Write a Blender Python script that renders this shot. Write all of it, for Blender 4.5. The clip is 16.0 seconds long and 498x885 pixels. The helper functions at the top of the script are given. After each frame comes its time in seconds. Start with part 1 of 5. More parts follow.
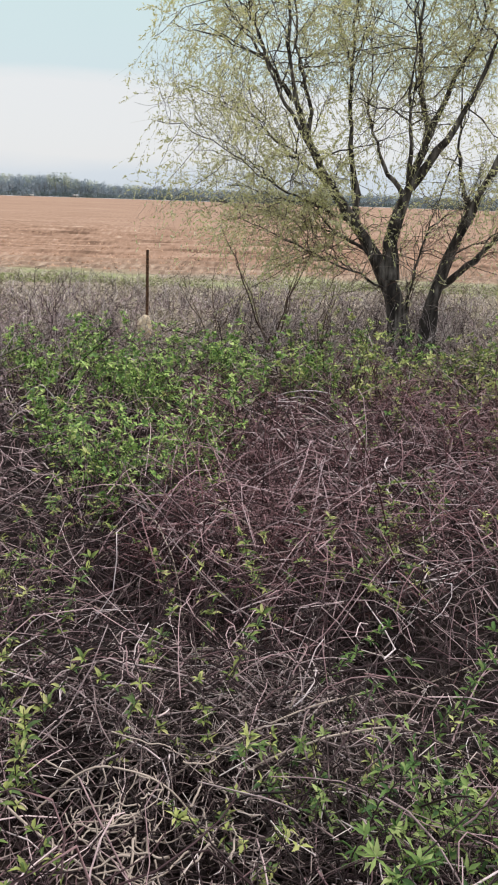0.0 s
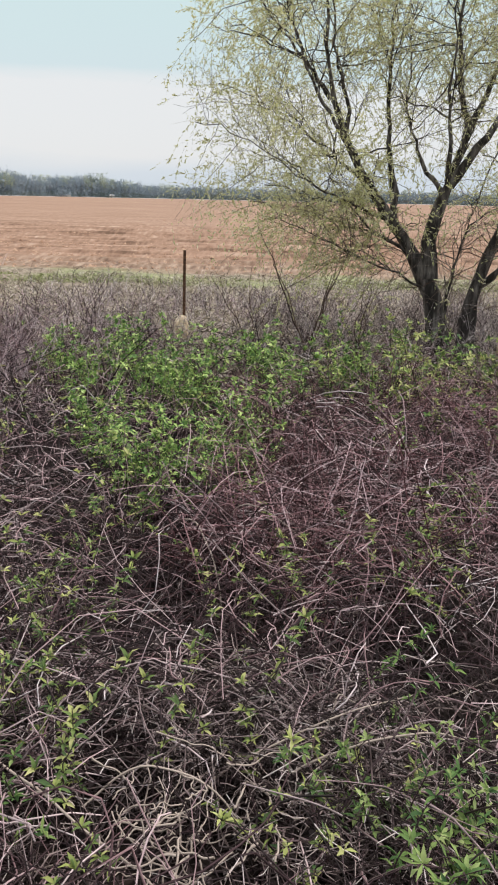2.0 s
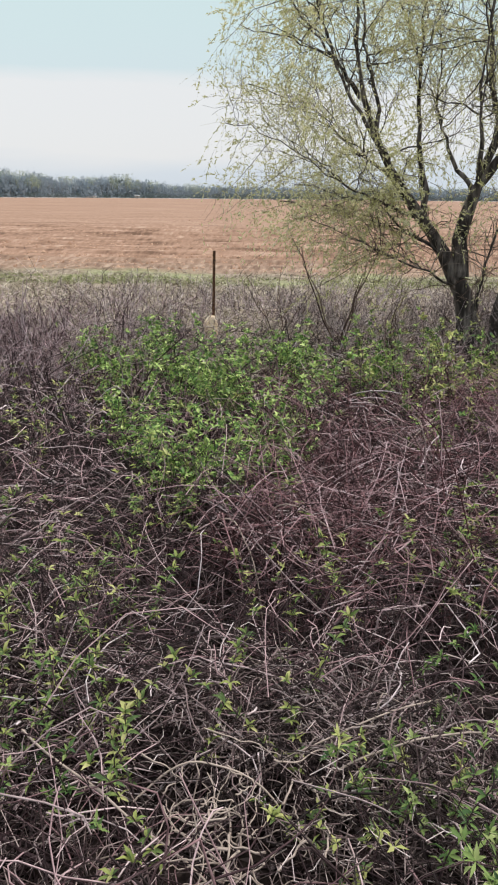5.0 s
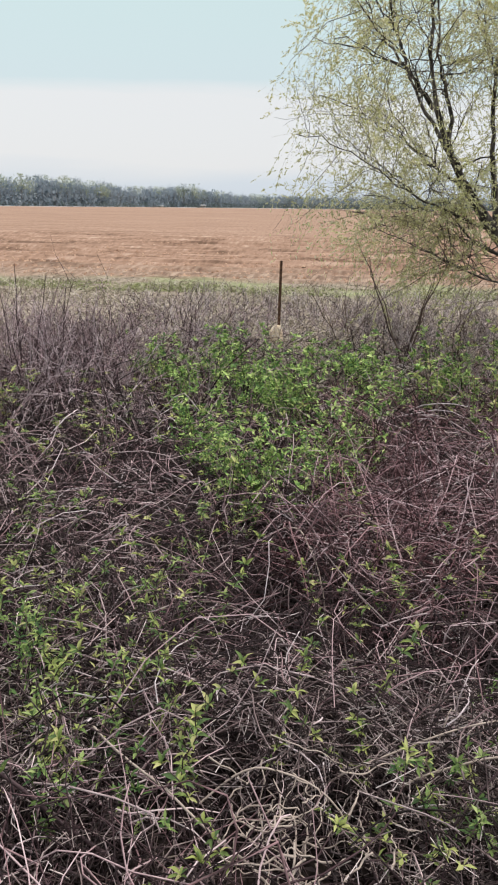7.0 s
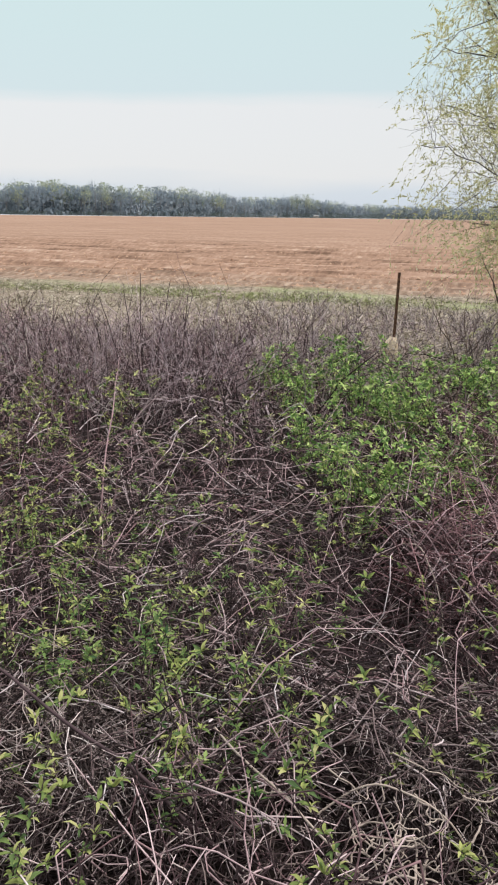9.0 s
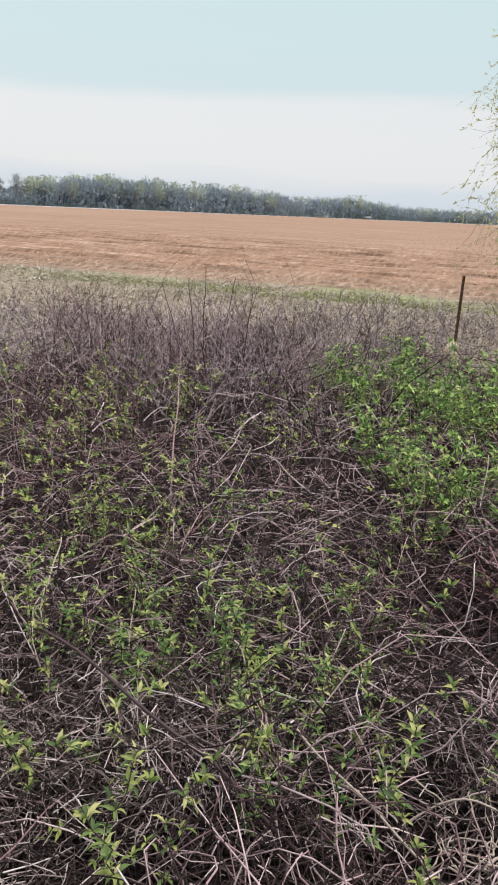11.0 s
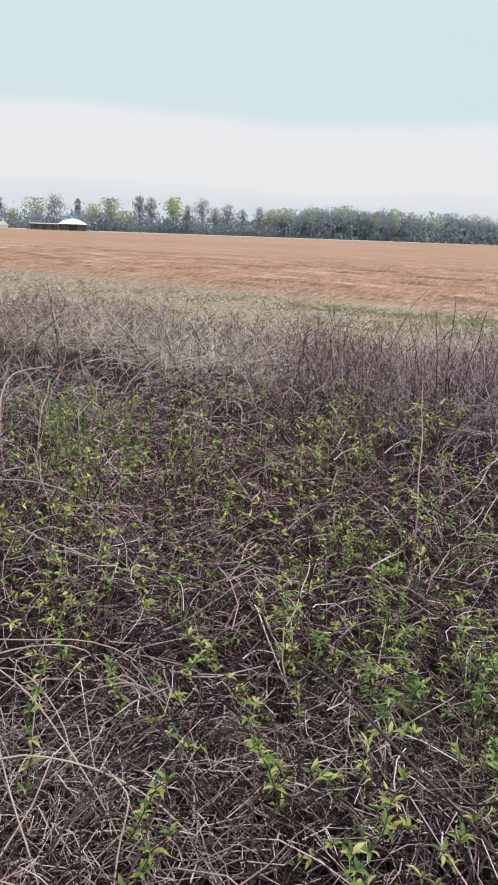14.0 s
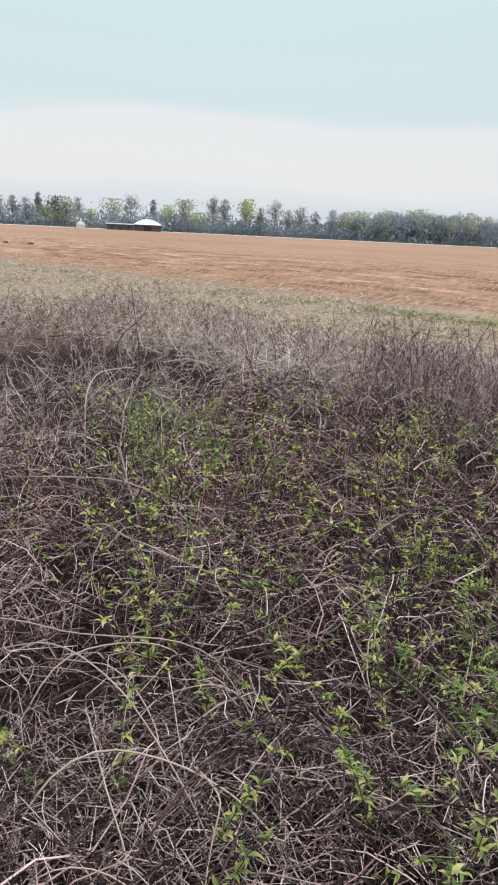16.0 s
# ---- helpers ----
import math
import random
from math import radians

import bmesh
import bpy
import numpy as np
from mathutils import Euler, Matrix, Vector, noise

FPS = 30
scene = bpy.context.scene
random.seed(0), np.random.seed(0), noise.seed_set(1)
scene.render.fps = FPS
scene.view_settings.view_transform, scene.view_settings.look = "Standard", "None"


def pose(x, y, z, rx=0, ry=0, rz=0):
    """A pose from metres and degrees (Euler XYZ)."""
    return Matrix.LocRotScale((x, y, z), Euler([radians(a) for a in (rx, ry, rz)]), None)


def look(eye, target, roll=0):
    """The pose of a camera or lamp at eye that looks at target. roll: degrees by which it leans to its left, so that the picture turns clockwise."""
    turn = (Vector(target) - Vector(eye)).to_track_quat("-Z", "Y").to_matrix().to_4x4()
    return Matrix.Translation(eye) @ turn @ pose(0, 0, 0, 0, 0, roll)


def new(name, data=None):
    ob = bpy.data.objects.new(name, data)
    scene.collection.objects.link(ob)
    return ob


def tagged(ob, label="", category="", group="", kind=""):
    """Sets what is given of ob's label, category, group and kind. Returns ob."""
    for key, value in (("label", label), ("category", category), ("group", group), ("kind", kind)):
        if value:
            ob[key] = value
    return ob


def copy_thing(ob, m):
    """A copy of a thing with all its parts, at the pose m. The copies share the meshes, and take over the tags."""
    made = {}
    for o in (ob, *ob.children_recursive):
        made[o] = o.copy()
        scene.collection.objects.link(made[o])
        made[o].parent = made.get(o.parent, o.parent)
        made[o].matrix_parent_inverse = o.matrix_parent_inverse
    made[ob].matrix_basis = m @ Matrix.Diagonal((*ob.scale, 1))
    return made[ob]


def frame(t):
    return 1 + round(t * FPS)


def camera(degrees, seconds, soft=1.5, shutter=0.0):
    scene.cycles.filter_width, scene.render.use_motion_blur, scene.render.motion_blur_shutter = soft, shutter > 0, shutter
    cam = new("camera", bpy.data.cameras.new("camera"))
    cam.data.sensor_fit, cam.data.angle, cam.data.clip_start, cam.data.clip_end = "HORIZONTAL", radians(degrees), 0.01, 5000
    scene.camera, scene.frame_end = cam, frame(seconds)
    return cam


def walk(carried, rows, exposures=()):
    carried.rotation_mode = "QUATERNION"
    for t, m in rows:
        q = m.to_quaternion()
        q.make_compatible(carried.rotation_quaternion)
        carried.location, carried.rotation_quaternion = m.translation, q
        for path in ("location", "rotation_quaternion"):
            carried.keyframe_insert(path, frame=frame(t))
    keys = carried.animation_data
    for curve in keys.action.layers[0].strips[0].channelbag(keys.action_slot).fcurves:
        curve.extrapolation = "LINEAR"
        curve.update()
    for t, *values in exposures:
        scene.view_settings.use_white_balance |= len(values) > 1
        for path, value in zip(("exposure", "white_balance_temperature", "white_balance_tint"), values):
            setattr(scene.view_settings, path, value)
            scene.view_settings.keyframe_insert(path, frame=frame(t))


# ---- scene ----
cam = camera(36.3, 16.0, soft=2.0)
PATH = [
    (0, (0.83, -0.011, 1.47), (0.631, 1.885, 0.866), 1.9),
    (0.5, (0.82, -0.012, 1.476), (0.594, 1.878, 0.86), 1.8),
    (1, (0.807, -0.018, 1.48), (0.54, 1.868, 0.87), 1.7),
    (1.5, (0.807, -0.014, 1.477), (0.517, 1.867, 0.863), 1.6),
    (2, (0.807, -0.019, 1.484), (0.52, 1.864, 0.874), 1.3),
    (2.5, (0.79, -0.027, 1.482), (0.45, 1.845, 0.865), 1.1),
    (3, (0.776, -0.035, 1.48), (0.374, 1.828, 0.873), 1.0),
    (3.5, (0.778, -0.038, 1.487), (0.407, 1.828, 0.871), 0.7),
    (4, (0.77, -0.035, 1.488), (0.42, 1.835, 0.871), 0.6),
    (6.3, (0.754, -0.063, 1.502), (0.38, 1.807, 0.898), 0.1),
    (6.5, (0.747, -0.06, 1.497), (0.332, 1.802, 0.896), 0.1),
    (7, (0.731, -0.073, 1.501), (0.227, 1.77, 0.908), 0.7),
    (7.5, (0.743, -0.068, 1.501), (0.233, 1.778, 0.926), 0.9),
    (8, (0.722, -0.082, 1.507), (0.148, 1.747, 0.937), 0.1),
    (8.5, (0.688, -0.108, 1.508), (-0.013, 1.673, 0.93), -0.1),
    (8.7, (0.682, -0.11, 1.51), (-0.059, 1.658, 0.938), 0.1),
    (10.8, (0.549, -0.129, 1.483), (-0.259, 1.606, 0.903), 2.4),
    (11, (0.538, -0.137, 1.487), (-0.32, 1.574, 0.909), 2.5),
    (11.5, (0.509, -0.16, 1.5), (-0.471, 1.489, 0.931), 2.6),
    (12, (0.465, -0.178, 1.501), (-0.69, 1.361, 0.956), 1.8),
    (12.5, (0.447, -0.189, 1.493), (-0.804, 1.278, 0.962), 1.8),
    (13, (0.44, -0.201, 1.493), (-0.847, 1.232, 0.959), 2.1),
    (13.5, (0.43, -0.205, 1.491), (-0.888, 1.203, 0.961), 2.1),
    (14, (0.43, -0.211, 1.496), (-0.903, 1.183, 0.968), 2.1),
    (14.5, (0.426, -0.214, 1.492), (-0.902, 1.182, 0.955), 2.4),
    (15, (0.421, -0.213, 1.498), (-0.899, 1.19, 0.96), 2.8),
    (15.5, (0.385, -0.245, 1.506), (-1.0, 1.1, 0.983), 2.7),
    (16, (0.382, -0.279, 1.514), (-1.069, 0.992, 0.984), 2.8),
]
walk(cam, [(t, look(eye, target, roll)) for t, eye, target, roll in PATH])

# ---- sky, sun ----
SUN_EL, SUN_AZ = radians(58), radians(-55)      # azimuth from +y towards -x; the sun stands ahead, to the right, behind thin cloud
sun = new("sun", bpy.data.lights.new("sun", "SUN"))
sun.data.energy, sun.data.angle, sun.data.color = 3.0, radians(10), (1.0, 0.95, 0.88)
sun.matrix_world = look((0, 0, 0), (math.sin(SUN_AZ) * math.cos(SUN_EL), -math.cos(SUN_AZ) * math.cos(SUN_EL), -math.sin(SUN_EL)))

world = bpy.data.worlds.new("sky")
scene.world = world
world.use_nodes = True
wt = world.node_tree
wt.nodes.clear()


def wnode(kind, **kw):
    n = wt.nodes.new(kind)
    for k, v in kw.items():
        n.inputs[k].default_value = v
    return n


sky = wt.nodes.new("ShaderNodeTexSky")
sky.sky_type, sky.sun_disc, sky.sun_elevation, sky.sun_rotation = "NISHITA", False, SUN_EL, SUN_AZ
sky.dust_density = 2.0
skydim = wnode("ShaderNodeVectorMath")
skydim.operation = "SCALE"
skydim.inputs["Scale"].default_value = 0.10
wt.links.new(sky.outputs[0], skydim.inputs[0])
coord = wt.nodes.new("ShaderNodeTexCoord")
sep = wt.nodes.new("ShaderNodeSeparateXYZ")
wt.links.new(coord.outputs["Generated"], sep.inputs[0])
stretch = wt.nodes.new("ShaderNodeMapping")
stretch.inputs["Scale"].default_value = (1.3, 1.3, 9.0)
wt.links.new(coord.outputs["Generated"], stretch.inputs[0])
puff = wnode("ShaderNodeTexNoise", Scale=1.7, Detail=4.0, Roughness=0.5)
wt.links.new(stretch.outputs[0], puff.inputs["Vector"])
wob = wnode("ShaderNodeMath")
wob.operation = "MULTIPLY_ADD"
wt.links.new(puff.outputs[0], wob.inputs[0])
wob.inputs[1].default_value = 0.065
wt.links.new(sep.outputs[2], wob.inputs[2])
veil = wt.nodes.new("ShaderNodeValToRGB")         # veil of thin cloud, by height over the horizon
cr = veil.color_ramp
cr.elements[0].position, cr.elements[0].color = 0.0, (0.66, 0.74, 0.84, 1)
cr.elements[1].position, cr.elements[1].color = 1.0, (1.5, 1.5, 1.5, 1)
for p, c in ((0.06, (0.70, 0.77, 0.85)), (0.085, (0.84, 0.85, 0.87)), (0.156, (0.85, 0.86, 0.87)), (0.176, (0.68, 0.80, 0.83)), (0.30, (0.66, 0.835, 0.82)), (0.55, (1.0, 1.06, 1.06))):
    e = cr.elements.new(p)
    e.color = (*c, 1)
wt.links.new(wob.outputs[0], veil.inputs[0])
mixs = wt.nodes.new("ShaderNodeMix")
mixs.data_type = "RGBA"
mixs.inputs["Factor"].default_value = 0.88
wt.links.new(skydim.outputs[0], mixs.inputs[6])
wt.links.new(veil.outputs[0], mixs.inputs[7])
bg = wt.nodes.new("ShaderNodeBackground")
wt.links.new(mixs.outputs[2], bg.inputs[0])
wout = wt.nodes.new("ShaderNodeOutputWorld")
wt.links.new(bg.outputs[0], wout.inputs[0])
scene.view_settings.exposure = 0.0


# ---- materials ----
def material(name, stops, rough=0.8, scale=20.0, by="island", bump=0.3, bump_scale=60.0, glow=0.0, wear=None, aniso=(1, 1, 1), cool=1.0):
    """Procedural surface: colour ramp driven by a mix of the piece's own random value and noise, with bump; glow is leaf translucency."""
    m = bpy.data.materials.new(name)
    m.use_nodes = True
    nt = m.node_tree
    b = nt.nodes["Principled BSDF"]
    b.inputs["Roughness"].default_value = rough
    b.inputs["Specular IOR Level"].default_value = 0.25
    tc = nt.nodes.new("ShaderNodeTexCoord")
    mp = nt.nodes.new("ShaderNodeMapping")
    mp.inputs["Scale"].default_value = aniso
    nt.links.new(tc.outputs["Object"], mp.inputs[0])
    nz = nt.nodes.new("ShaderNodeTexNoise")
    nz.inputs["Scale"].default_value, nz.inputs["Detail"].default_value = scale, 4.0
    nt.links.new(mp.outputs[0], nz.inputs["Vector"])
    ramp = nt.nodes.new("ShaderNodeValToRGB")
    els = ramp.color_ramp.elements
    while len(els) < len(stops):
        els.new(0.5)
    for e, (p, c) in zip(els, stops):
        e.position, e.color = p, (c[0], c[1], c[2] * cool, 1)
    if by == "noise":
        st = nt.nodes.new("ShaderNodeMapRange")
        st.inputs[1].default_value, st.inputs[2].default_value = 0.28, 0.72
        nt.links.new(nz.outputs[0], st.inputs[0])
        nt.links.new(st.outputs[0], ramp.inputs[0])
    else:
        src = nt.nodes.new("ShaderNodeObjectInfo" if by == "object" else "ShaderNodeNewGeometry")
        ma = nt.nodes.new("ShaderNodeMath")
        ma.operation = "MULTIPLY_ADD"
        nt.links.new(nz.outputs[0], ma.inputs[0])
        ma.inputs[1].default_value = 0.35
        off = nt.nodes.new("ShaderNodeMath")
        off.operation = "ADD"
        nt.links.new(src.outputs["Random" if by == "object" else "Random Per Island"], off.inputs[0])
        off.inputs[1].default_value = -0.17
        nt.links.new(off.outputs[0], ma.inputs[2])
        nt.links.new(ma.outputs[0], ramp.inputs[0])
    colour = ramp.outputs[0]
    if wear:
        wn = nt.nodes.new("ShaderNodeTexNoise")
        wn.inputs["Scale"].default_value = wear[0]
        nt.links.new(tc.outputs["Object"], wn.inputs["Vector"])
        wr = nt.nodes.new("ShaderNodeMapRange")
        wr.inputs[1].default_value, wr.inputs[2].default_value = 0.52, 0.66
        nt.links.new(wn.outputs[0], wr.inputs[0])
        mx = nt.nodes.new("ShaderNodeMix")
        mx.data_type = "RGBA"
        nt.links.new(wr.outputs[0], mx.inputs["Factor"])
        nt.links.new(colour, mx.inputs[6])
        mx.inputs[7].default_value = (*wear[1], 1)
        colour = mx.outputs[2]
    nt.links.new(colour, b.inputs["Base Color"])
    if bump:
        bn = nt.nodes.new("ShaderNodeTexNoise")
        bn.inputs["Scale"].default_value, bn.inputs["Detail"].default_value = bump_scale, 5.0
        nt.links.new(mp.outputs[0], bn.inputs["Vector"])
        bp = nt.nodes.new("ShaderNodeBump")
        bp.inputs["Strength"].default_value, bp.inputs["Distance"].default_value = bump, 0.01
        nt.links.new(bn.outputs[0], bp.inputs["Height"])
        nt.links.new(bp.outputs[0], b.inputs["Normal"])
    if glow:
        tr = nt.nodes.new("ShaderNodeBsdfTranslucent")
        nt.links.new(colour, tr.inputs[0])
        ms = nt.nodes.new("ShaderNodeMixShader")
        ms.inputs[0].default_value = glow
        nt.links.new(b.outputs[0], ms.inputs[1])
        nt.links.new(tr.outputs[0], ms.inputs[2])
        nt.links.new(ms.outputs[0], nt.nodes["Material Output"].inputs[0])
    return m


# straw, chaff and cane: near-black lower stops stand in for shaded gaps
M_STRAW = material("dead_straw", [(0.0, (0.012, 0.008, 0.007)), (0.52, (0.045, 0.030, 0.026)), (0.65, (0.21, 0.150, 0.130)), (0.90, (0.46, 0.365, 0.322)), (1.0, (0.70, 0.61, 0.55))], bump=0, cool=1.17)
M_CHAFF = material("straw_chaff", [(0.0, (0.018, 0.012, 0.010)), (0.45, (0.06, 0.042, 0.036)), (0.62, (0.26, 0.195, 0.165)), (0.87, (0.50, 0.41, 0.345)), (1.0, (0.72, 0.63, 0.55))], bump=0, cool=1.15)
# decayed brown, darkened further for the shade low in the tangle
M_ROTSHADE = material("shade_dark_rotting_stalk", [(0.0, (0.012, 0.008, 0.007)), (0.5, (0.028, 0.019, 0.017)), (0.85, (0.07, 0.05, 0.044)), (1.0, (0.16, 0.125, 0.11))], bump=0, cool=1.17)
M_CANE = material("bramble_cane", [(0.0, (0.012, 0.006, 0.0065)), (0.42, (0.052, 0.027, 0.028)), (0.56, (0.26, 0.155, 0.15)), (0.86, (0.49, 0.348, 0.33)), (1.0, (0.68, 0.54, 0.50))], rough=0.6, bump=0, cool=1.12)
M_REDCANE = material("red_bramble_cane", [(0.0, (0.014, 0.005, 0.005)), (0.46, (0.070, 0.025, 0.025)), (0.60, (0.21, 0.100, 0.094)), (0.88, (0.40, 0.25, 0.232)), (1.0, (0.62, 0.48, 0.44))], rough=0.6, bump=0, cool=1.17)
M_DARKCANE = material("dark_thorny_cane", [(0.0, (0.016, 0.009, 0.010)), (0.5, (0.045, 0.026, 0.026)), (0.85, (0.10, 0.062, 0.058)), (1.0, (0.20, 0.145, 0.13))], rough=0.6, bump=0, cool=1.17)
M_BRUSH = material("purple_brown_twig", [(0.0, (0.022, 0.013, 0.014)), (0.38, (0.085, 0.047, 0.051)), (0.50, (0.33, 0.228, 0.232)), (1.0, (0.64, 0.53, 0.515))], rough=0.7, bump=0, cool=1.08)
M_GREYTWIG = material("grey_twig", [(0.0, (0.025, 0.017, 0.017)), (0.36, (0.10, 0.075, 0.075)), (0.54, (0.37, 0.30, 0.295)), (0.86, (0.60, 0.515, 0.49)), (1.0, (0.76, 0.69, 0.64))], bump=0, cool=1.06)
M_PALE = material("bleached_stalk", [(0.0, (0.20, 0.15, 0.13)), (0.5, (0.36, 0.29, 0.255)), (1.0, (0.54, 0.455, 0.40))], scale=14, bump=0.2)
M_LEAF = material("young_leaf", [(0.0, (0.07, 0.125, 0.035)), (0.35, (0.18, 0.25, 0.055)), (0.75, (0.33, 0.37, 0.085)), (1.0, (0.50, 0.48, 0.16))], rough=0.7, by="object", scale=40, bump=0.2, bump_scale=200, glow=0.3, cool=1.4)
M_SOFTLEAF = material("soft_green_leaf", [(0.0, (0.045, 0.10, 0.03)), (0.35, (0.105, 0.19, 0.048)), (0.75, (0.19, 0.285, 0.07)), (1.0, (0.29, 0.37, 0.115))], rough=0.7, by="object", scale=40, bump=0.2, bump_scale=200, glow=0.3, cool=1.2)
M_BUSHLEAF = material("shrub_leaf", [(0.0, (0.045, 0.10, 0.026)), (0.35, (0.145, 0.26, 0.055)), (0.68, (0.33, 0.475, 0.11)), (1.0, (0.55, 0.63, 0.20))], rough=0.55, bump=0, glow=0.3, cool=1.25)
M_SPROUTLEAF = material("sprout_leaf", [(0.0, (0.045, 0.10, 0.03)), (0.35, (0.12, 0.205, 0.05)), (0.75, (0.23, 0.32, 0.08)), (1.0, (0.38, 0.44, 0.15))], rough=0.7, bump=0, glow=0.3, cool=1.25)
M_YELLOWLEAF = material("small_shoot_leaf", [(0.0, (0.06, 0.11, 0.03)), (0.35, (0.19, 0.26, 0.06)), (0.7, (0.38, 0.42, 0.095)), (1.0, (0.56, 0.55, 0.18))], rough=0.55, bump=0, glow=0.3, cool=1.4)
M_WILLOWLEAF = material("willow_leaf", [(0.0, (0.46, 0.47, 0.15)), (0.5, (0.70, 0.68, 0.26)), (1.0, (0.84, 0.80, 0.44))], rough=0.6, bump=0, glow=0.5, cool=1.4)
M_BARK = material("willow_bark", [(0.0, (0.014, 0.012, 0.012)), (0.4, (0.045, 0.038, 0.036)), (0.65, (0.115, 0.10, 0.094)), (1.0, (0.25, 0.225, 0.21))], by="noise", scale=9, rough=0.9, bump=1.0, bump_scale=22, aniso=(2.2, 2.2, 0.5))
M_TWIG = material("willow_twig", [(0.0, (0.07, 0.06, 0.05)), (0.6, (0.20, 0.17, 0.13)), (1.0, (0.38, 0.34, 0.25))], bump=0)
M_LOWTWIG = material("bare_willow_twig", [(0.0, (0.05, 0.030, 0.024)), (0.5, (0.13, 0.085, 0.068)), (1.0, (0.33, 0.27, 0.235))], bump=0)
M_DRYGRASS = material("dry_grass", [(0.0, (0.14, 0.115, 0.08)), (0.35, (0.28, 0.245, 0.175)), (0.6, (0.42, 0.365, 0.29)), (1.0, (0.62, 0.56, 0.47))], bump=0)
M_GREENGRASS = material("green_grass", [(0.0, (0.15, 0.18, 0.07)), (0.6, (0.27, 0.30, 0.13)), (1.0, (0.42, 0.41, 0.23))], bump=0, glow=0.2)
M_REED = material("broken_reed", [(0.0, (0.36, 0.31, 0.275)), (0.5, (0.52, 0.47, 0.43)), (1.0, (0.70, 0.66, 0.61))], bump=0)
M_CLOD = material("soil_clod", [(0.0, (0.20, 0.105, 0.065)), (0.5, (0.33, 0.20, 0.135)), (1.0, (0.42, 0.275, 0.19))], bump=0.4)
# far leaf and twig colours: blue-grey distance haze mixed into the base
M_FARLEAF = material("hazy_spring_leaf", [(0.0, (0.28, 0.325, 0.27)), (0.5, (0.37, 0.415, 0.32)), (1.0, (0.47, 0.50, 0.37))], scale=0.2, bump=0, glow=0.5)
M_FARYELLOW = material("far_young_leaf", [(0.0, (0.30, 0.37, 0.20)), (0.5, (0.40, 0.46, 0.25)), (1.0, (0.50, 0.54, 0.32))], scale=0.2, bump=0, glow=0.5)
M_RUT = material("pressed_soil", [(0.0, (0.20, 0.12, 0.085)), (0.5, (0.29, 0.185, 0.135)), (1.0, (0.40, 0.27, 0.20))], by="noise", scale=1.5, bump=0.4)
M_HAZEGREY = material("haze_tinted_twigs", [(0.0, (0.245, 0.298, 0.352)), (0.5, (0.28, 0.335, 0.39)), (1.0, (0.315, 0.368, 0.42))], scale=0.2, bump=0, glow=0.5)
M_FARTREE = material("hazy_tree_twigs", [(0.0, (0.17, 0.185, 0.195)), (0.5, (0.23, 0.245, 0.255)), (1.0, (0.31, 0.325, 0.33))], scale=0.2, bump=0, glow=0.5)
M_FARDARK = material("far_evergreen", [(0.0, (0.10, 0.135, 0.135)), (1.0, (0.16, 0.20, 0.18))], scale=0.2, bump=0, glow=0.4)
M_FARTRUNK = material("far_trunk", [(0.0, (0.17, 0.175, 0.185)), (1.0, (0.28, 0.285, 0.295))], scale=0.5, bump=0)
M_RUST = material("rusty_steel", [(0.0, (0.035, 0.02, 0.014)), (0.5, (0.09, 0.045, 0.028)), (1.0, (0.17, 0.09, 0.05))], by="noise", scale=30, rough=0.75, bump=0.5, wear=(45, (0.22, 0.12, 0.07)))
M_STONE = material("sandstone", [(0.0, (0.54, 0.39, 0.26)), (0.5, (0.76, 0.61, 0.44)), (1.0, (0.84, 0.74, 0.60))], by="noise", scale=22, rough=0.9, bump=0.6, bump_scale=50)
M_WHITEROOF = material("white_sheet_roof", [(0.0, (0.82, 0.83, 0.84)), (1.0, (0.9, 0.91, 0.92))], by="noise", scale=0.6, rough=0.4, bump=0)
M_GREYROOF = material("grey_roof", [(0.0, (0.28, 0.28, 0.29)), (1.0, (0.45, 0.45, 0.46))], by="noise", scale=0.6, rough=0.6, bump=0)
M_WALL = material("weathered_boards", [(0.0, (0.06, 0.062, 0.066)), (1.0, (0.12, 0.12, 0.122))], by="noise", scale=1.2, bump=0.2)
M_WHITEWALL = material("white_siding", [(0.0, (0.66, 0.66, 0.65)), (1.0, (0.8, 0.8, 0.79))], by="noise", scale=0.8, bump=0.1)
M_BRICK = material("red_brick", [(0.0, (0.18, 0.125, 0.11)), (1.0, (0.25, 0.18, 0.16))], by="noise", scale=1.0, bump=0.1)
M_DARK = material("dark_opening", [(0.0, (0.02, 0.02, 0.022)), (1.0, (0.05, 0.05, 0.055))], by="noise", scale=1.0, bump=0)
M_GRAVEL = material("pale_gravel", [(0.0, (0.36, 0.37, 0.39)), (1.0, (0.50, 0.51, 0.53))], by="noise", scale=0.3, bump=0)


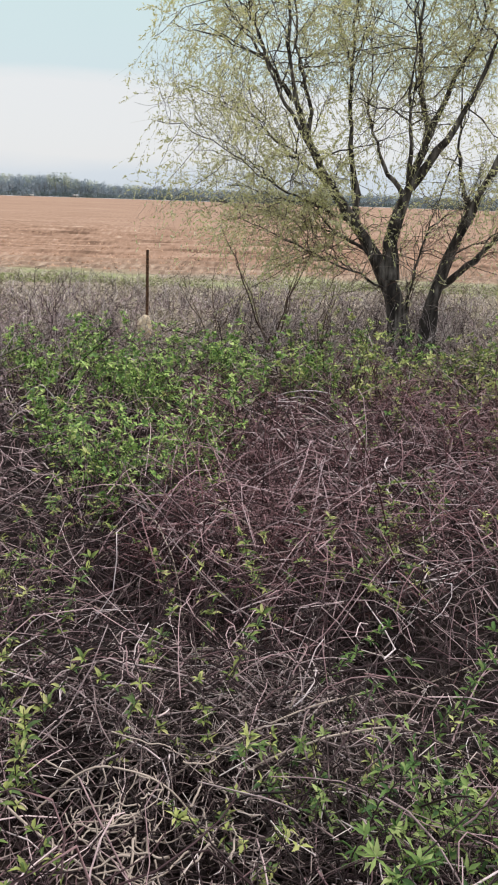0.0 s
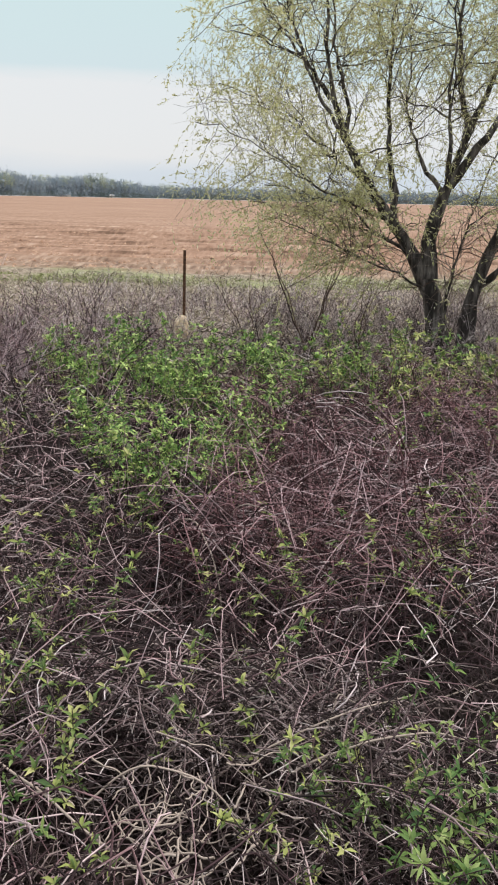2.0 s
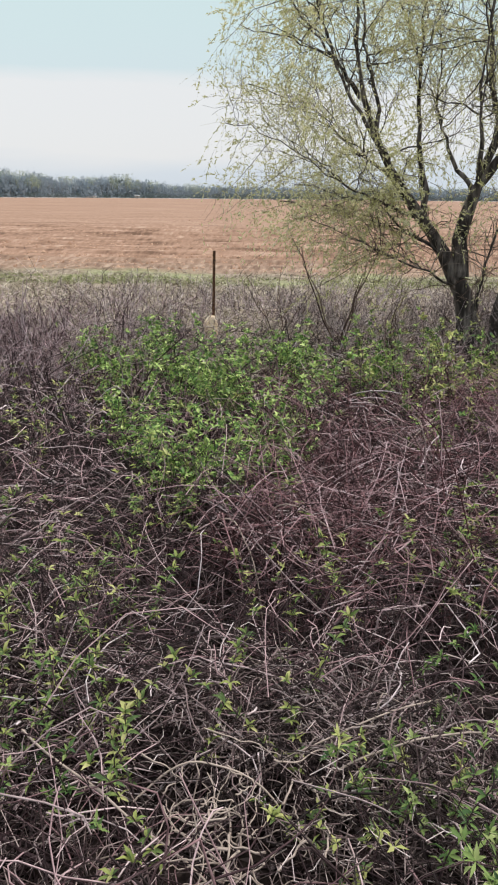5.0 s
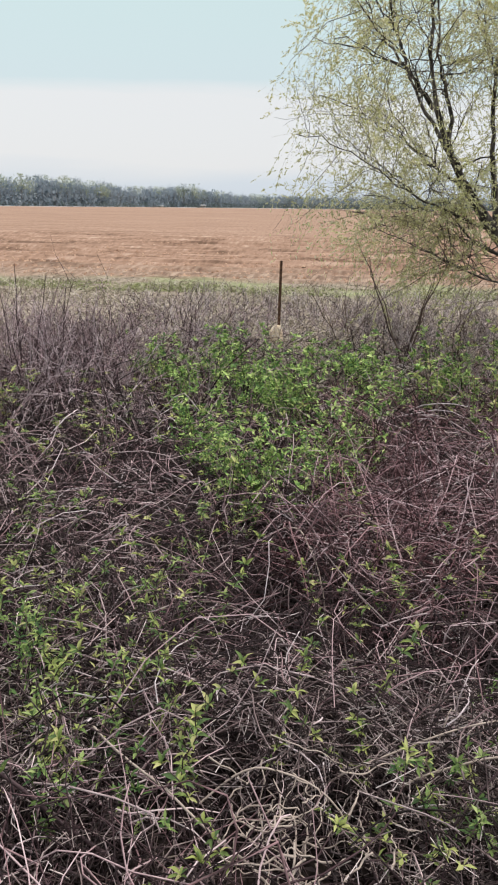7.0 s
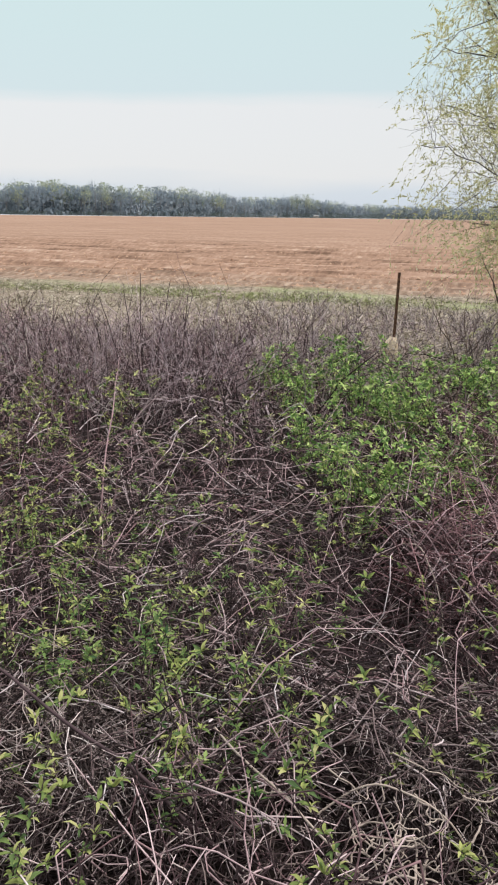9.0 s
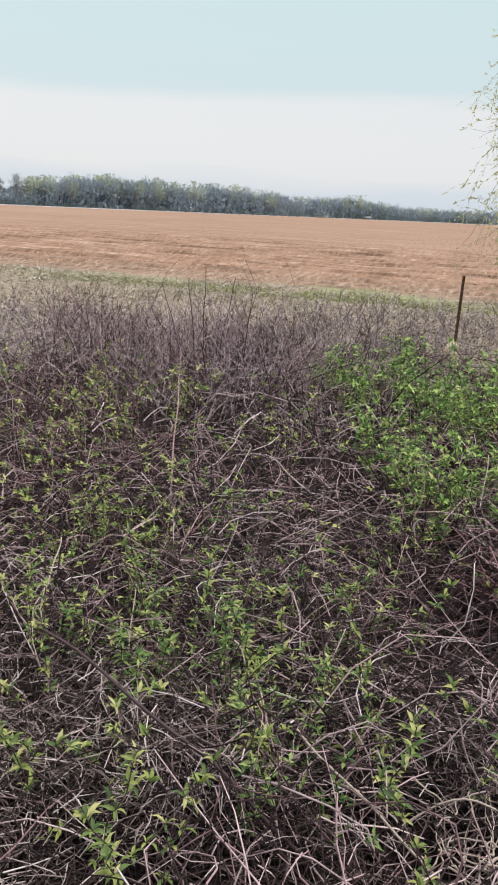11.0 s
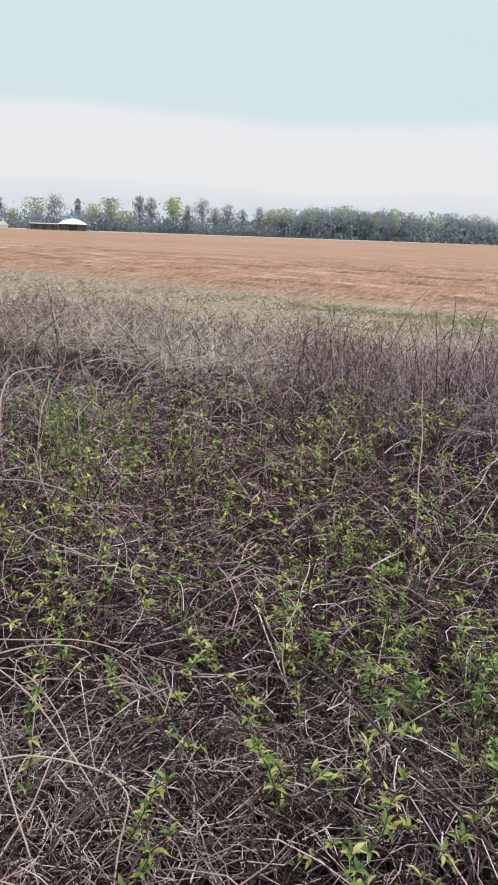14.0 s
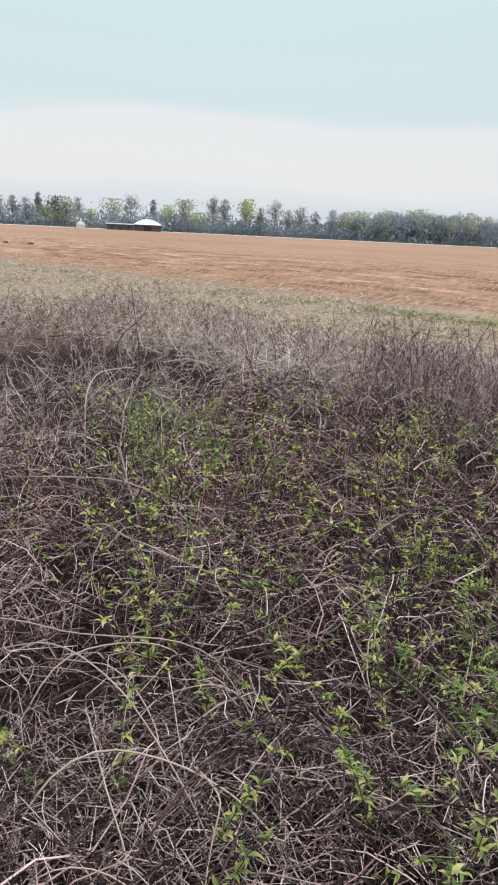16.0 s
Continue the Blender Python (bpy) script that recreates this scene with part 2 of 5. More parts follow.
def ground_material():
    """One sheet: litter under the thicket with the shade there in its colour, dry and green grass verge, tilled red
    soil beyond.
    """
    m = bpy.data.materials.new("ground_soil_and_grass")
    m.use_nodes = True
    nt = m.node_tree
    b = nt.nodes["Principled BSDF"]
    b.inputs["Roughness"].default_value = 0.95
    b.inputs["Specular IOR Level"].default_value = 0.1
    ge = nt.nodes.new("ShaderNodeNewGeometry")
    sp = nt.nodes.new("ShaderNodeSeparateXYZ")
    nt.links.new(ge.outputs["Position"], sp.inputs[0])

    def noise_of(scale, detail=5.0, sc=(1, 1, 1)):
        mp = nt.nodes.new("ShaderNodeMapping")
        mp.inputs["Scale"].default_value = sc
        mp.inputs["Rotation"].default_value = (0, 0, -0.1)
        nt.links.new(ge.outputs["Position"], mp.inputs[0])
        n = nt.nodes.new("ShaderNodeTexNoise")
        n.inputs["Scale"].default_value, n.inputs["Detail"].default_value = scale, detail
        nt.links.new(mp.outputs[0], n.inputs["Vector"])
        return n.outputs[0]

    def ramp_of(src, stops):
        r = nt.nodes.new("ShaderNodeValToRGB")
        els = r.color_ramp.elements
        while len(els) < len(stops):
            els.new(0.5)
        for e, (p, c) in zip(els, stops):
            e.position, e.color = p, (*c, 1)
        nt.links.new(src, r.inputs[0])
        return r.outputs[0]

    def math_of(op, *src):
        n = nt.nodes.new("ShaderNodeMath")
        n.operation = op
        for i, s in enumerate(src):
            if isinstance(s, (int, float)):
                n.inputs[i].default_value = s
            else:
                nt.links.new(s, n.inputs[i])
        return n.outputs[0]

    def mix_of(f, a, c):
        n = nt.nodes.new("ShaderNodeMix")
        n.data_type = "RGBA"
        nt.links.new(f, n.inputs["Factor"])
        nt.links.new(a, n.inputs[6])
        nt.links.new(c, n.inputs[7])
        return n.outputs[2]

    def step_of(src, lo, hi):
        n = nt.nodes.new("ShaderNodeMapRange")
        nt.links.new(src, n.inputs[0])
        n.inputs[1].default_value, n.inputs[2].default_value = lo, hi
        return n.outputs[0]

    across = math_of("ADD", sp.outputs[1], math_of("MULTIPLY", math_of("MAXIMUM", sp.outputs[0], -28.0), -0.10))
    ragged = math_of("ADD", across, math_of("MULTIPLY", math_of("SUBTRACT", noise_of(0.9), 0.5), 2.4))
    # soil: fine clods, bands along the rows, broad tone
    fine = noise_of(3.0, 7.0, (1.9, 0.45, 1))
    band = noise_of(0.5, 4.0, (0.25, 0.9, 1))
    broad = noise_of(0.012, 3.0, (1, 1.5, 1))
    tone = math_of("ADD", math_of("MULTIPLY", fine, 0.52), math_of("ADD", math_of("MULTIPLY", band, 0.30), math_of("MULTIPLY", broad, 0.20)))
    rows = noise_of(1.6, 5.0, (0.30, 1.0, 1))
    near_rows = math_of("MULTIPLY", math_of("SUBTRACT", 1.0, step_of(across, 26.0, 60.0)), math_of("MULTIPLY", math_of("SUBTRACT", rows, 0.53), 0.75))
    tone = math_of("ADD", tone, near_rows)
    # dark furrow lines: shade of the dips painted into the soil tone
    lines = step_of(noise_of(1.5, 4.0, (0.07, 1.0, 1)), 0.55, 0.63)
    near = math_of("SUBTRACT", 1.0, step_of(across, 28.0, 48.0))
    tone = math_of("SUBTRACT", tone, math_of("MULTIPLY", math_of("MULTIPLY", lines, near), 0.11))
    soil = ramp_of(tone, [(0.30, (0.13, 0.078, 0.054)), (0.44, (0.255, 0.157, 0.112)), (0.55, (0.33, 0.213, 0.157)), (0.70, (0.46, 0.34, 0.27))])
    # litter sunk to near black: the thicket's shade is in its colour
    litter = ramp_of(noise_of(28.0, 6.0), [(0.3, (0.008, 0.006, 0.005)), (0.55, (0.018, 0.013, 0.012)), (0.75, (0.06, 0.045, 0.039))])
    dry = ramp_of(noise_of(9.0, 6.0), [(0.3, (0.09, 0.068, 0.05)), (0.5, (0.23, 0.187, 0.145)), (0.75, (0.42, 0.36, 0.29))])
    green = ramp_of(noise_of(7.0, 6.0), [(0.3, (0.15, 0.165, 0.085)), (0.55, (0.26, 0.27, 0.15)), (0.8, (0.40, 0.37, 0.25))])
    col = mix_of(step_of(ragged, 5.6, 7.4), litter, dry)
    col = mix_of(step_of(sp.outputs[0], -8.0, -12.0), col, dry)
    col = mix_of(step_of(sp.outputs[1], 0.0, -0.9), col, dry)
    aside = math_of("SUBTRACT", sp.outputs[0], math_of("MULTIPLY", sp.outputs[1], 0.62))
    col = mix_of(step_of(aside, 0.9, 1.9), col, dry)
    patch = math_of("MULTIPLY", math_of("MULTIPLY", step_of(ragged, 13.3, 14.0), step_of(noise_of(0.35, 3.0), 0.42, 0.56)), step_of(sp.outputs[0], -14.0, -5.0))
    col = mix_of(patch, col, green)
    col = mix_of(step_of(ragged, 15.6, 16.7), col, soil)
    rough = ramp_of(noise_of(5.0, 6.0, (1.6, 0.5, 1)), [(0.32, (0.10, 0.065, 0.05)), (0.5, (0.23, 0.16, 0.12)), (0.7, (0.42, 0.33, 0.26))])
    back = math_of("SUBTRACT", 1.0, step_of(ragged, 17.2, 20.5))
    band_only = math_of("MULTIPLY", math_of("MULTIPLY", step_of(ragged, 15.6, 16.7), back), 0.75)
    col = mix_of(band_only, col, rough)
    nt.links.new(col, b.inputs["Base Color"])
    bp = nt.nodes.new("ShaderNodeBump")
    bp.inputs["Strength"].default_value, bp.inputs["Distance"].default_value = 0.7, 0.05
    nt.links.new(fine, bp.inputs["Height"])
    nt.links.new(bp.outputs[0], b.inputs["Normal"])
    return m


M_GROUND = ground_material()


# ---- mesh helpers ----
def mesh_np(name, verts, faces, smooth=True):
    """A mesh from arrays: verts (n,3), faces (m,3) or (m,4)."""
    verts, faces = np.asarray(verts, np.float32), np.asarray(faces, np.int32)
    me = bpy.data.meshes.new(name)
    k = faces.shape[1]
    me.vertices.add(len(verts))
    me.vertices.foreach_set("co", verts.ravel())
    me.loops.add(faces.size)
    me.loops.foreach_set("vertex_index", faces.ravel())
    me.polygons.add(len(faces))
    me.polygons.foreach_set("loop_start", np.arange(0, faces.size, k, dtype=np.int32))
    me.polygons.foreach_set("loop_total", np.full(len(faces), k, np.int32))
    if smooth:
        me.polygons.foreach_set("use_smooth", np.ones(len(faces), bool))
    me.update(calc_edges=True)
    return me


def obj(name, me, mat, parent=None, label=""):
    me.materials.append(mat)
    ob = new(name, me)
    if parent is not None:
        ob.parent = parent
    if label:
        tagged(ob, label)
    return ob


def part(name, bm, mat, parent, label=""):
    me = bpy.data.meshes.new(name)
    bm.to_mesh(me)
    bm.free()
    return obj(name, me, mat, parent, label)


def tubes(P, R, sides=3):
    """Many round stalks at once: P (n,k,3) centre lines, R (n,k) radii. Returns verts, faces."""
    P, R = np.asarray(P, float), np.asarray(R, float)
    n, k, _ = P.shape
    T = np.gradient(P, axis=1)
    T /= np.linalg.norm(T, axis=2, keepdims=True) + 1e-9
    ref = np.where(np.abs(T[:, :1, 2:3]) > 0.8, np.array([1.0, 0, 0]), np.array([0, 0, 1.0]))
    U = np.cross(T, np.broadcast_to(ref, T.shape))
    U /= np.linalg.norm(U, axis=2, keepdims=True) + 1e-9
    W = np.cross(T, U)
    a = np.arange(sides) * 2 * np.pi / sides
    V = P[:, :, None] + R[:, :, None, None] * (np.cos(a)[None, None, :, None] * U[:, :, None] + np.sin(a)[None, None, :, None] * W[:, :, None])
    i = (np.arange(n)[:, None, None] * k + np.arange(k - 1)[None, :, None]) * sides
    s, s2 = np.arange(sides)[None, None], (np.arange(sides) + 1)[None, None] % sides
    F = np.stack([i + s, i + s2, i + sides + s2, i + sides + s], -1).reshape(-1, 4)
    return V.reshape(-1, 3), F


def blades(base, way, bend, length, width, k=3):
    """Flat tapering grass blades: base (n,3), way (n,3) start direction, bend (n,3) sideways droop."""
    n = len(base)
    t = np.linspace(0, 1, k)[None, :, None]
    P = base[:, None] + way[:, None] * length[:, None, None] * t + bend[:, None] * length[:, None, None] * t ** 2
    side = np.cross(way, bend + 1e-3)
    side /= np.linalg.norm(side, axis=1, keepdims=True) + 1e-9
    w = width[:, None, None] * (1 - 0.85 * t ** 1.5)
    V = np.stack([P - side[:, None] * w, P + side[:, None] * w], 2).reshape(-1, 3)
    i = (np.arange(n)[:, None] * k + np.arange(k - 1)[None]) * 2
    F = np.stack([i, i + 1, i + 3, i + 2], -1).reshape(-1, 4)
    return V, F


def leaves(base, way, up, length, width):
    """Folded pointed leaves of six faces: base (n,3), way and up unit vectors."""
    n = len(base)
    side = np.cross(way, up)
    side /= np.linalg.norm(side, axis=1, keepdims=True) + 1e-9
    up = np.cross(side, way)
    L, Wd = length[:, None], width[:, None]
    pts = [base,
           base + way * L * 0.32 + side * Wd * 0.42 + up * Wd * 0.22, base + way * L * 0.30 - up * Wd * 0.04, base + way * L * 0.32 - side * Wd * 0.42 + up * Wd * 0.22,
           base + way * L * 0.66 + side * Wd * 0.36 + up * Wd * 0.10, base + way * L * 0.64 - up * Wd * 0.10, base + way * L * 0.66 - side * Wd * 0.36 + up * Wd * 0.10,
           base + way * L - up * L * 0.30]
    V = np.stack(pts, 1).reshape(-1, 3)
    tri = np.array([[0, 1, 2], [0, 2, 3], [1, 4, 5], [1, 5, 2], [2, 5, 6], [2, 6, 3], [4, 7, 5], [5, 7, 6]])
    F = (np.arange(n)[:, None, None] * 8 + tri[None]).reshape(-1, 3)
    return V, F


def small_leaves(base, way, up, length, width):
    """Folded leaves of four faces."""
    n = len(base)
    side = unit(np.cross(way, up))
    up = np.cross(side, way)
    L, Wd = length[:, None], width[:, None]
    V = np.stack([base, base + way * L * 0.45 + side * Wd * 0.5 + up * Wd * 0.2, base + way * L * 0.5 - up * Wd * 0.06, base + way * L * 0.45 - side * Wd * 0.5 + up * Wd * 0.2, base + way * L - up * L * 0.15], 1).reshape(-1, 3)
    tri = np.array([[0, 1, 2], [0, 2, 3], [1, 4, 2], [2, 4, 3]])
    return V, (np.arange(n)[:, None, None] * 5 + tri[None]).reshape(-1, 3)


def flecks(base, way, side, length, width):
    """Narrow leaves too small to show a fold: one pointed face each."""
    n = len(base)
    side = unit(np.cross(way, side)) * width[:, None]
    mid = base + way * (length * 0.4)[:, None]
    V = np.stack([base, mid + side, base + way * length[:, None], mid - side], 1).reshape(-1, 3)
    return V, np.arange(n * 4).reshape(-1, 4)


rng = np.random.default_rng(7)


def unit(v):
    return v / (np.linalg.norm(v, axis=-1, keepdims=True) + 1e-9)


def stalks(xy, z0, length, rise, droop, k=6, wiggle=0.08, az=None, radius=0.002, taper=0.6, curl=0.5):
    """Centre lines of stalks that start at xy,z0, climb at angle rise and arch over under droop."""
    n = len(xy)
    az = rng.uniform(0, 2 * np.pi, n) if az is None else az
    t = np.linspace(0, 1, k)[None, :]
    c, s = np.cos(rise)[:, None], np.sin(rise)[:, None]
    L = length[:, None]
    turn = az[:, None] + rng.normal(0, curl, n)[:, None] * t
    step = L * c / (k - 1)
    hx, hy = np.cumsum(np.cos(turn) * step, 1) - np.cos(turn[:, :1]) * step, np.cumsum(np.sin(turn) * step, 1) - np.sin(turn[:, :1]) * step
    z = z0[:, None] + L * t * s - droop[:, None] * L * t ** 2
    P = np.stack([xy[:, :1] + hx, xy[:, 1:] + hy, z], -1)
    for _ in range(2):                                   # smooth bends in two directions
        d = rng.normal(0, 1, (n, 1, 3))
        w, p = rng.uniform(1.5, 4.5, (n, 1)), rng.uniform(0, 6.28, (n, 1))
        P += d * (wiggle * 0.16 * L * (np.sin(w * t + p) - np.sin(p)))[:, :, None]
    P[:, 1:] += rng.normal(0, 1, (n, k - 1, 3)) * (0.02 * L / k)[:, :, None]
    P[:, :, 2] = np.maximum(P[:, :, 2], 0.004 + 0.02 * rng.random((n, 1)))
    r = np.asarray(radius) * np.ones(n)
    R = r[:, None] * (1 - taper * t)
    return P, R


EYE_XY = np.array([0.6, -0.1])


def sector(n, r0, r1, a0, a1, power=1.0):
    """n places in a sector of the plan; angles from +y towards -x in degrees; a power below 1 crowds them to the near end."""
    r = (r0 ** (2 * power) + rng.random(n) * (r1 ** (2 * power) - r0 ** (2 * power))) ** (0.5 / power)
    a = np.radians(rng.uniform(a0, a1, n))
    return np.stack([EYE_XY[0] - r * np.sin(a), EYE_XY[1] + r * np.cos(a)], -1)


def fbm(xy, scale):
    return np.array([noise.noise(Vector((x * scale, y * scale, 3.7))) for x, y in xy])


# ---- ground ----
def build_ground():
    xs = np.unique(np.concatenate([-np.geomspace(30, 4000, 40), np.linspace(-30, 12, 80), np.geomspace(12, 4000, 30)]))
    ys = np.unique(np.concatenate([-np.geomspace(2, 4000, 24), np.linspace(-2, 13, 40), np.linspace(13, 40, 140), np.geomspace(40, 4000, 60)]))
    X, Y = np.meshgrid(xs, ys)
    across = Y - 0.10 * np.maximum(X, -28)
    inf = np.clip((across - 16.2) / 0.8, 0, 1)
    fade = np.clip((60 - Y) / 30, 0, 1)
    ph = across + 0.35 * np.sin(X * 0.21) + 0.15 * np.sin(X * 0.9 + 1)
    Z = inf * fade * (0.04 * np.sin(ph * 7.5) + 0.03 * np.sin(ph * 2.7 + 0.8) + 0.010 * rng.normal(0, 1, X.shape) * (X > -40) * (X < 14))
    for d, w, dep in ((23.5, 0.40, 0.16), (25.2, 0.35, 0.15), (27.0, 0.35, 0.14), (19.6, 0.3, 0.08), (30.5, 0.5, 0.16), (32.2, 0.5, 0.15), (36.0, 0.6, 0.17)):
        Z -= fade * dep * np.exp(-((across + 0.03 * X - d) / w) ** 2)
    Z += (1 - inf) * 0.02 * rng.normal(0, 1, X.shape) * (np.abs(X) < 30)
    ny, nx = X.shape
    V = np.stack([X, Y, Z], -1).reshape(-1, 3)
    i = (np.arange(ny - 1)[:, None] * nx + np.arange(nx - 1)[None])
    F = np.stack([i, i + 1, i + nx + 1, i + nx], -1).reshape(-1, 4)
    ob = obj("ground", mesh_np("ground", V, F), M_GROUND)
    tagged(ob, "flat ground with litter darkened as thicket shade, grass verge and tilled orange-red field", "ground", kind="structure")


build_ground()


def build_clods():
    n = 9000
    x = rng.uniform(-36, 7, n)
    d = rng.exponential(6.0, n) + 16.3
    y = d + 0.10 * np.maximum(x, -28)
    s = rng.uniform(0.012, 0.035, n) + 0.04 * rng.random(n) ** 6
    lump = np.array([[1, 0, -0.3], [0, 1, -0.3], [-1, 0, -0.3], [0, -1, -0.3], [0, 0, 0.7]])
    tri = np.array([[0, 1, 4], [1, 2, 4], [2, 3, 4], [3, 0, 4]])
    V = np.stack([x, y, s * 0.2], -1)[:, None] + lump[None] * s[:, None, None] * rng.uniform(0.5, 1.5, (n, 5, 1))
    F = (np.arange(n)[:, None, None] * 5 + tri[None]).reshape(-1, 3)
    tagged(obj("soil_clods", mesh_np("soil_clods", V.reshape(-1, 3), F, False), M_CLOD), "loose orange-brown soil clods on the tilled field", "soil", kind="stuff")


build_clods()


# ---- grass verge ----
def build_grass():
    for name, mat, n, lo, hi, ln, label in (
            ("dry_grass", M_DRYGRASS, 26000, 6.6, 15.4, (0.04, 0.15), "dry tan grass of the field verge"),
            ("green_grass", M_GREENGRASS, 9000, 13.4, 14.8, (0.03, 0.07), "fresh green grass strip along the field")):
        x = np.where(rng.random(n * 2) < 0.75, rng.uniform(-15, 5, n * 2), rng.uniform(-30, -15, n * 2))
        y = rng.uniform(lo, hi, n * 2) + 0.10 * np.maximum(x, -28)
        xy = np.stack([x, y], -1)
        f = fbm(xy, 0.55) + 0.6 * fbm(xy, 2.1)
        if name == "green_grass":
            f = f - 0.10 * np.maximum(0, -6 - x)
        keep = np.argsort(-(f + rng.normal(0, 0.22, len(f))))[:n]
        xy = xy[keep]
        base = np.concatenate([xy, np.zeros((n, 1))], 1)
        way = unit(np.stack([rng.normal(0, 1.1, n), rng.normal(0, 1.1, n), np.ones(n)], -1))
        bend = np.stack([rng.normal(0, 0.5, n), rng.normal(0, 0.5, n), -0.35 * rng.random(n)], -1)
        L = rng.uniform(*ln, n) * (1 + 0.5 * f[keep])
        V, F = blades(base, way, bend, np.abs(L) + 0.03, rng.uniform(0.004, 0.009, n))
        tagged(obj(name, mesh_np(name, V, F), mat), label, "grass", kind="stuff")


build_grass()


# ---- thicket ----
def build_tangle(name, mat, label, xy, z, ln, rise, droop, rad, k=6, wiggle=0.45, sides=3, taper=0.35, curl=1.0):
    n = len(xy)
    P, R = stalks(xy, rng.uniform(*z, n), rng.uniform(*ln, n), rng.uniform(*rise, n), rng.uniform(*droop, n), k=k, wiggle=wiggle, radius=rng.uniform(*rad, n), taper=taper, curl=curl)
    V, F = tubes(P, R, sides)
    tagged(obj(name, mesh_np(name, V, F), mat), label, "undergrowth", kind="stuff")


def build_brush(name, mat, label, xy, ln, rise, rad, twigs=4, droop=(0.0, 0.35), z=(0.0, 0.06), wiggle=0.5):
    """Standing bare stems, each with side twigs that fork off upwards."""
    n = len(xy)
    L = rng.uniform(*ln, n)
    P, R = stalks(xy, rng.uniform(*z, n), L, rng.uniform(*rise, n), rng.uniform(*droop, n), k=5, wiggle=wiggle, radius=rng.uniform(*rad, n), taper=0.5, curl=1.2)
    P[:, 1:] += rng.normal(0, 0.055, (n, 4, 3)) * L[:, None, None]
    m = n * twigs
    si, f = np.repeat(np.arange(n), twigs), rng.integers(1, 4, m)
    c = P[si, f] + (P[si, f + 1] - P[si, f]) * rng.random((m, 1))
    way = unit(unit(P[si, f + 1] - P[si, f]) + rng.normal(0, 0.85, (m, 3)) + np.array([0, 0, 0.15]))
    l = L[si] * rng.uniform(0.15, 0.45, m)
    t = np.linspace(0, 1, 3)
    Q = c[:, None] + way[:, None] * (l[:, None] * t)[:, :, None]
    Q[:, 1:] += rng.normal(0, 0.14, (m, 2, 3)) * l[:, None, None]
    Q[:, :, 2] = np.maximum(Q[:, :, 2], 0.01)
    RQ = (R[si, f] * 0.7)[:, None] * (1 - 0.5 * t)[None]
    V, F = tubes(P, R, 3)
    V2, F2 = tubes(Q, RQ, 3)
    tagged(obj(name, mesh_np(name, np.concatenate([V, V2]), np.concatenate([F, F2 + len(V)])), mat), label, "undergrowth", kind="stuff")


def rect(n, x0, x1, y0, y1, rmin):
    """n places in a rectangle of the plan, kept rmin away from where the path runs."""
    out = np.zeros((0, 2))
    while len(out) < n:
        p = np.stack([rng.uniform(x0, x1, n), rng.uniform(y0, y1, n)], -1)
        d = p - EYE_XY
        ok = (np.hypot(d[:, 0], d[:, 1]) > rmin) & (d[:, 0] < 0.62 * d[:, 1] + 0.3) & (d[:, 0] > -3.2 * d[:, 1] - 0.3)
        out = np.concatenate([out, p[ok]])
    return out[:n]


def thinned(xy, keep_in_bush):
    """Fewer canes where the green shrubs grow, and a gap in front of the post."""
    x, y = xy[:, 0], xy[:, 1]
    bush = (y > 2.8) & (y < 6.3) & (np.abs(x - 0.10 + 0.20 * (y - 2.5)) < 0.12 + 0.40 * (y - 2.75))
    arm = (x > 0.6) & (x < 2.6) & (y > 3.9) & (y < 6.5)
    bush = bush | (arm & (rng.random(len(xy)) < 0.5))
    gap = (y > 6.0) & (y < 7.35) & (np.abs(x - (0.6 - 0.219 * y)) < 0.26)
    return xy[(~bush | (rng.random(len(xy)) < keep_in_bush)) & (~gap | (rng.random(len(xy)) < 0.22))]


def hollowed(xy):
    """Leaves the bright tuft by the path uncovered, and a hollow before the shrubs."""
    a = np.hypot(xy[:, 0] - 0.46, xy[:, 1] - 1.20) < 0.16
    b = np.hypot((xy[:, 0] - 0.28) / 1.3, xy[:, 1] - 2.25) < 0.30
    return xy[~(a | b) | (rng.random(len(xy)) < 0.22)]


def clumped(xy, scale, share, loose=0.26, fine=0.5):
    """Keeps the given share of places, in clumps with gaps between."""
    f = fbm(xy, scale) + fine * fbm(xy + 31.0, scale * 2.7) + rng.normal(0, loose, len(xy))
    return xy[np.argsort(-f)[:int(len(xy) * share)]]


# lowest a rotting layer darkened as the tangle's shade, over it paler stalks in tufts, and through them the canes
build_tangle("rotting_litter", M_ROTSHADE, "rotting stalks on the ground, coloured dark for the shade under the brambles", np.concatenate([sector(3400, 0.5, 4.5, -32, 96, 0.8), sector(1000, 0.4, 1.9, 40, 110, 0.9)]), (0.0, 0.08), (0.12, 0.40), (-0.1, 0.3), (0.0, 0.3), (0.0016, 0.0036), k=3)
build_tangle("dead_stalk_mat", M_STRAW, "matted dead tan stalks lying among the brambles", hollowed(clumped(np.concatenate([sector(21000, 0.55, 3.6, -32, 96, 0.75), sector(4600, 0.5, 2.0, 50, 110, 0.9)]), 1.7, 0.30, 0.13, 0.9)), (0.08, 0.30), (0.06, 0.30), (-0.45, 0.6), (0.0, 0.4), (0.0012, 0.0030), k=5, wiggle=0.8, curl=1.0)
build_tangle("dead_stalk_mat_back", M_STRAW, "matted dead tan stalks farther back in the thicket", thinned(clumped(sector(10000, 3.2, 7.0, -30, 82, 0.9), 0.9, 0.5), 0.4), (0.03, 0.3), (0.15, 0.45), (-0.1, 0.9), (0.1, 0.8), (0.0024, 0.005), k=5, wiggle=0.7)
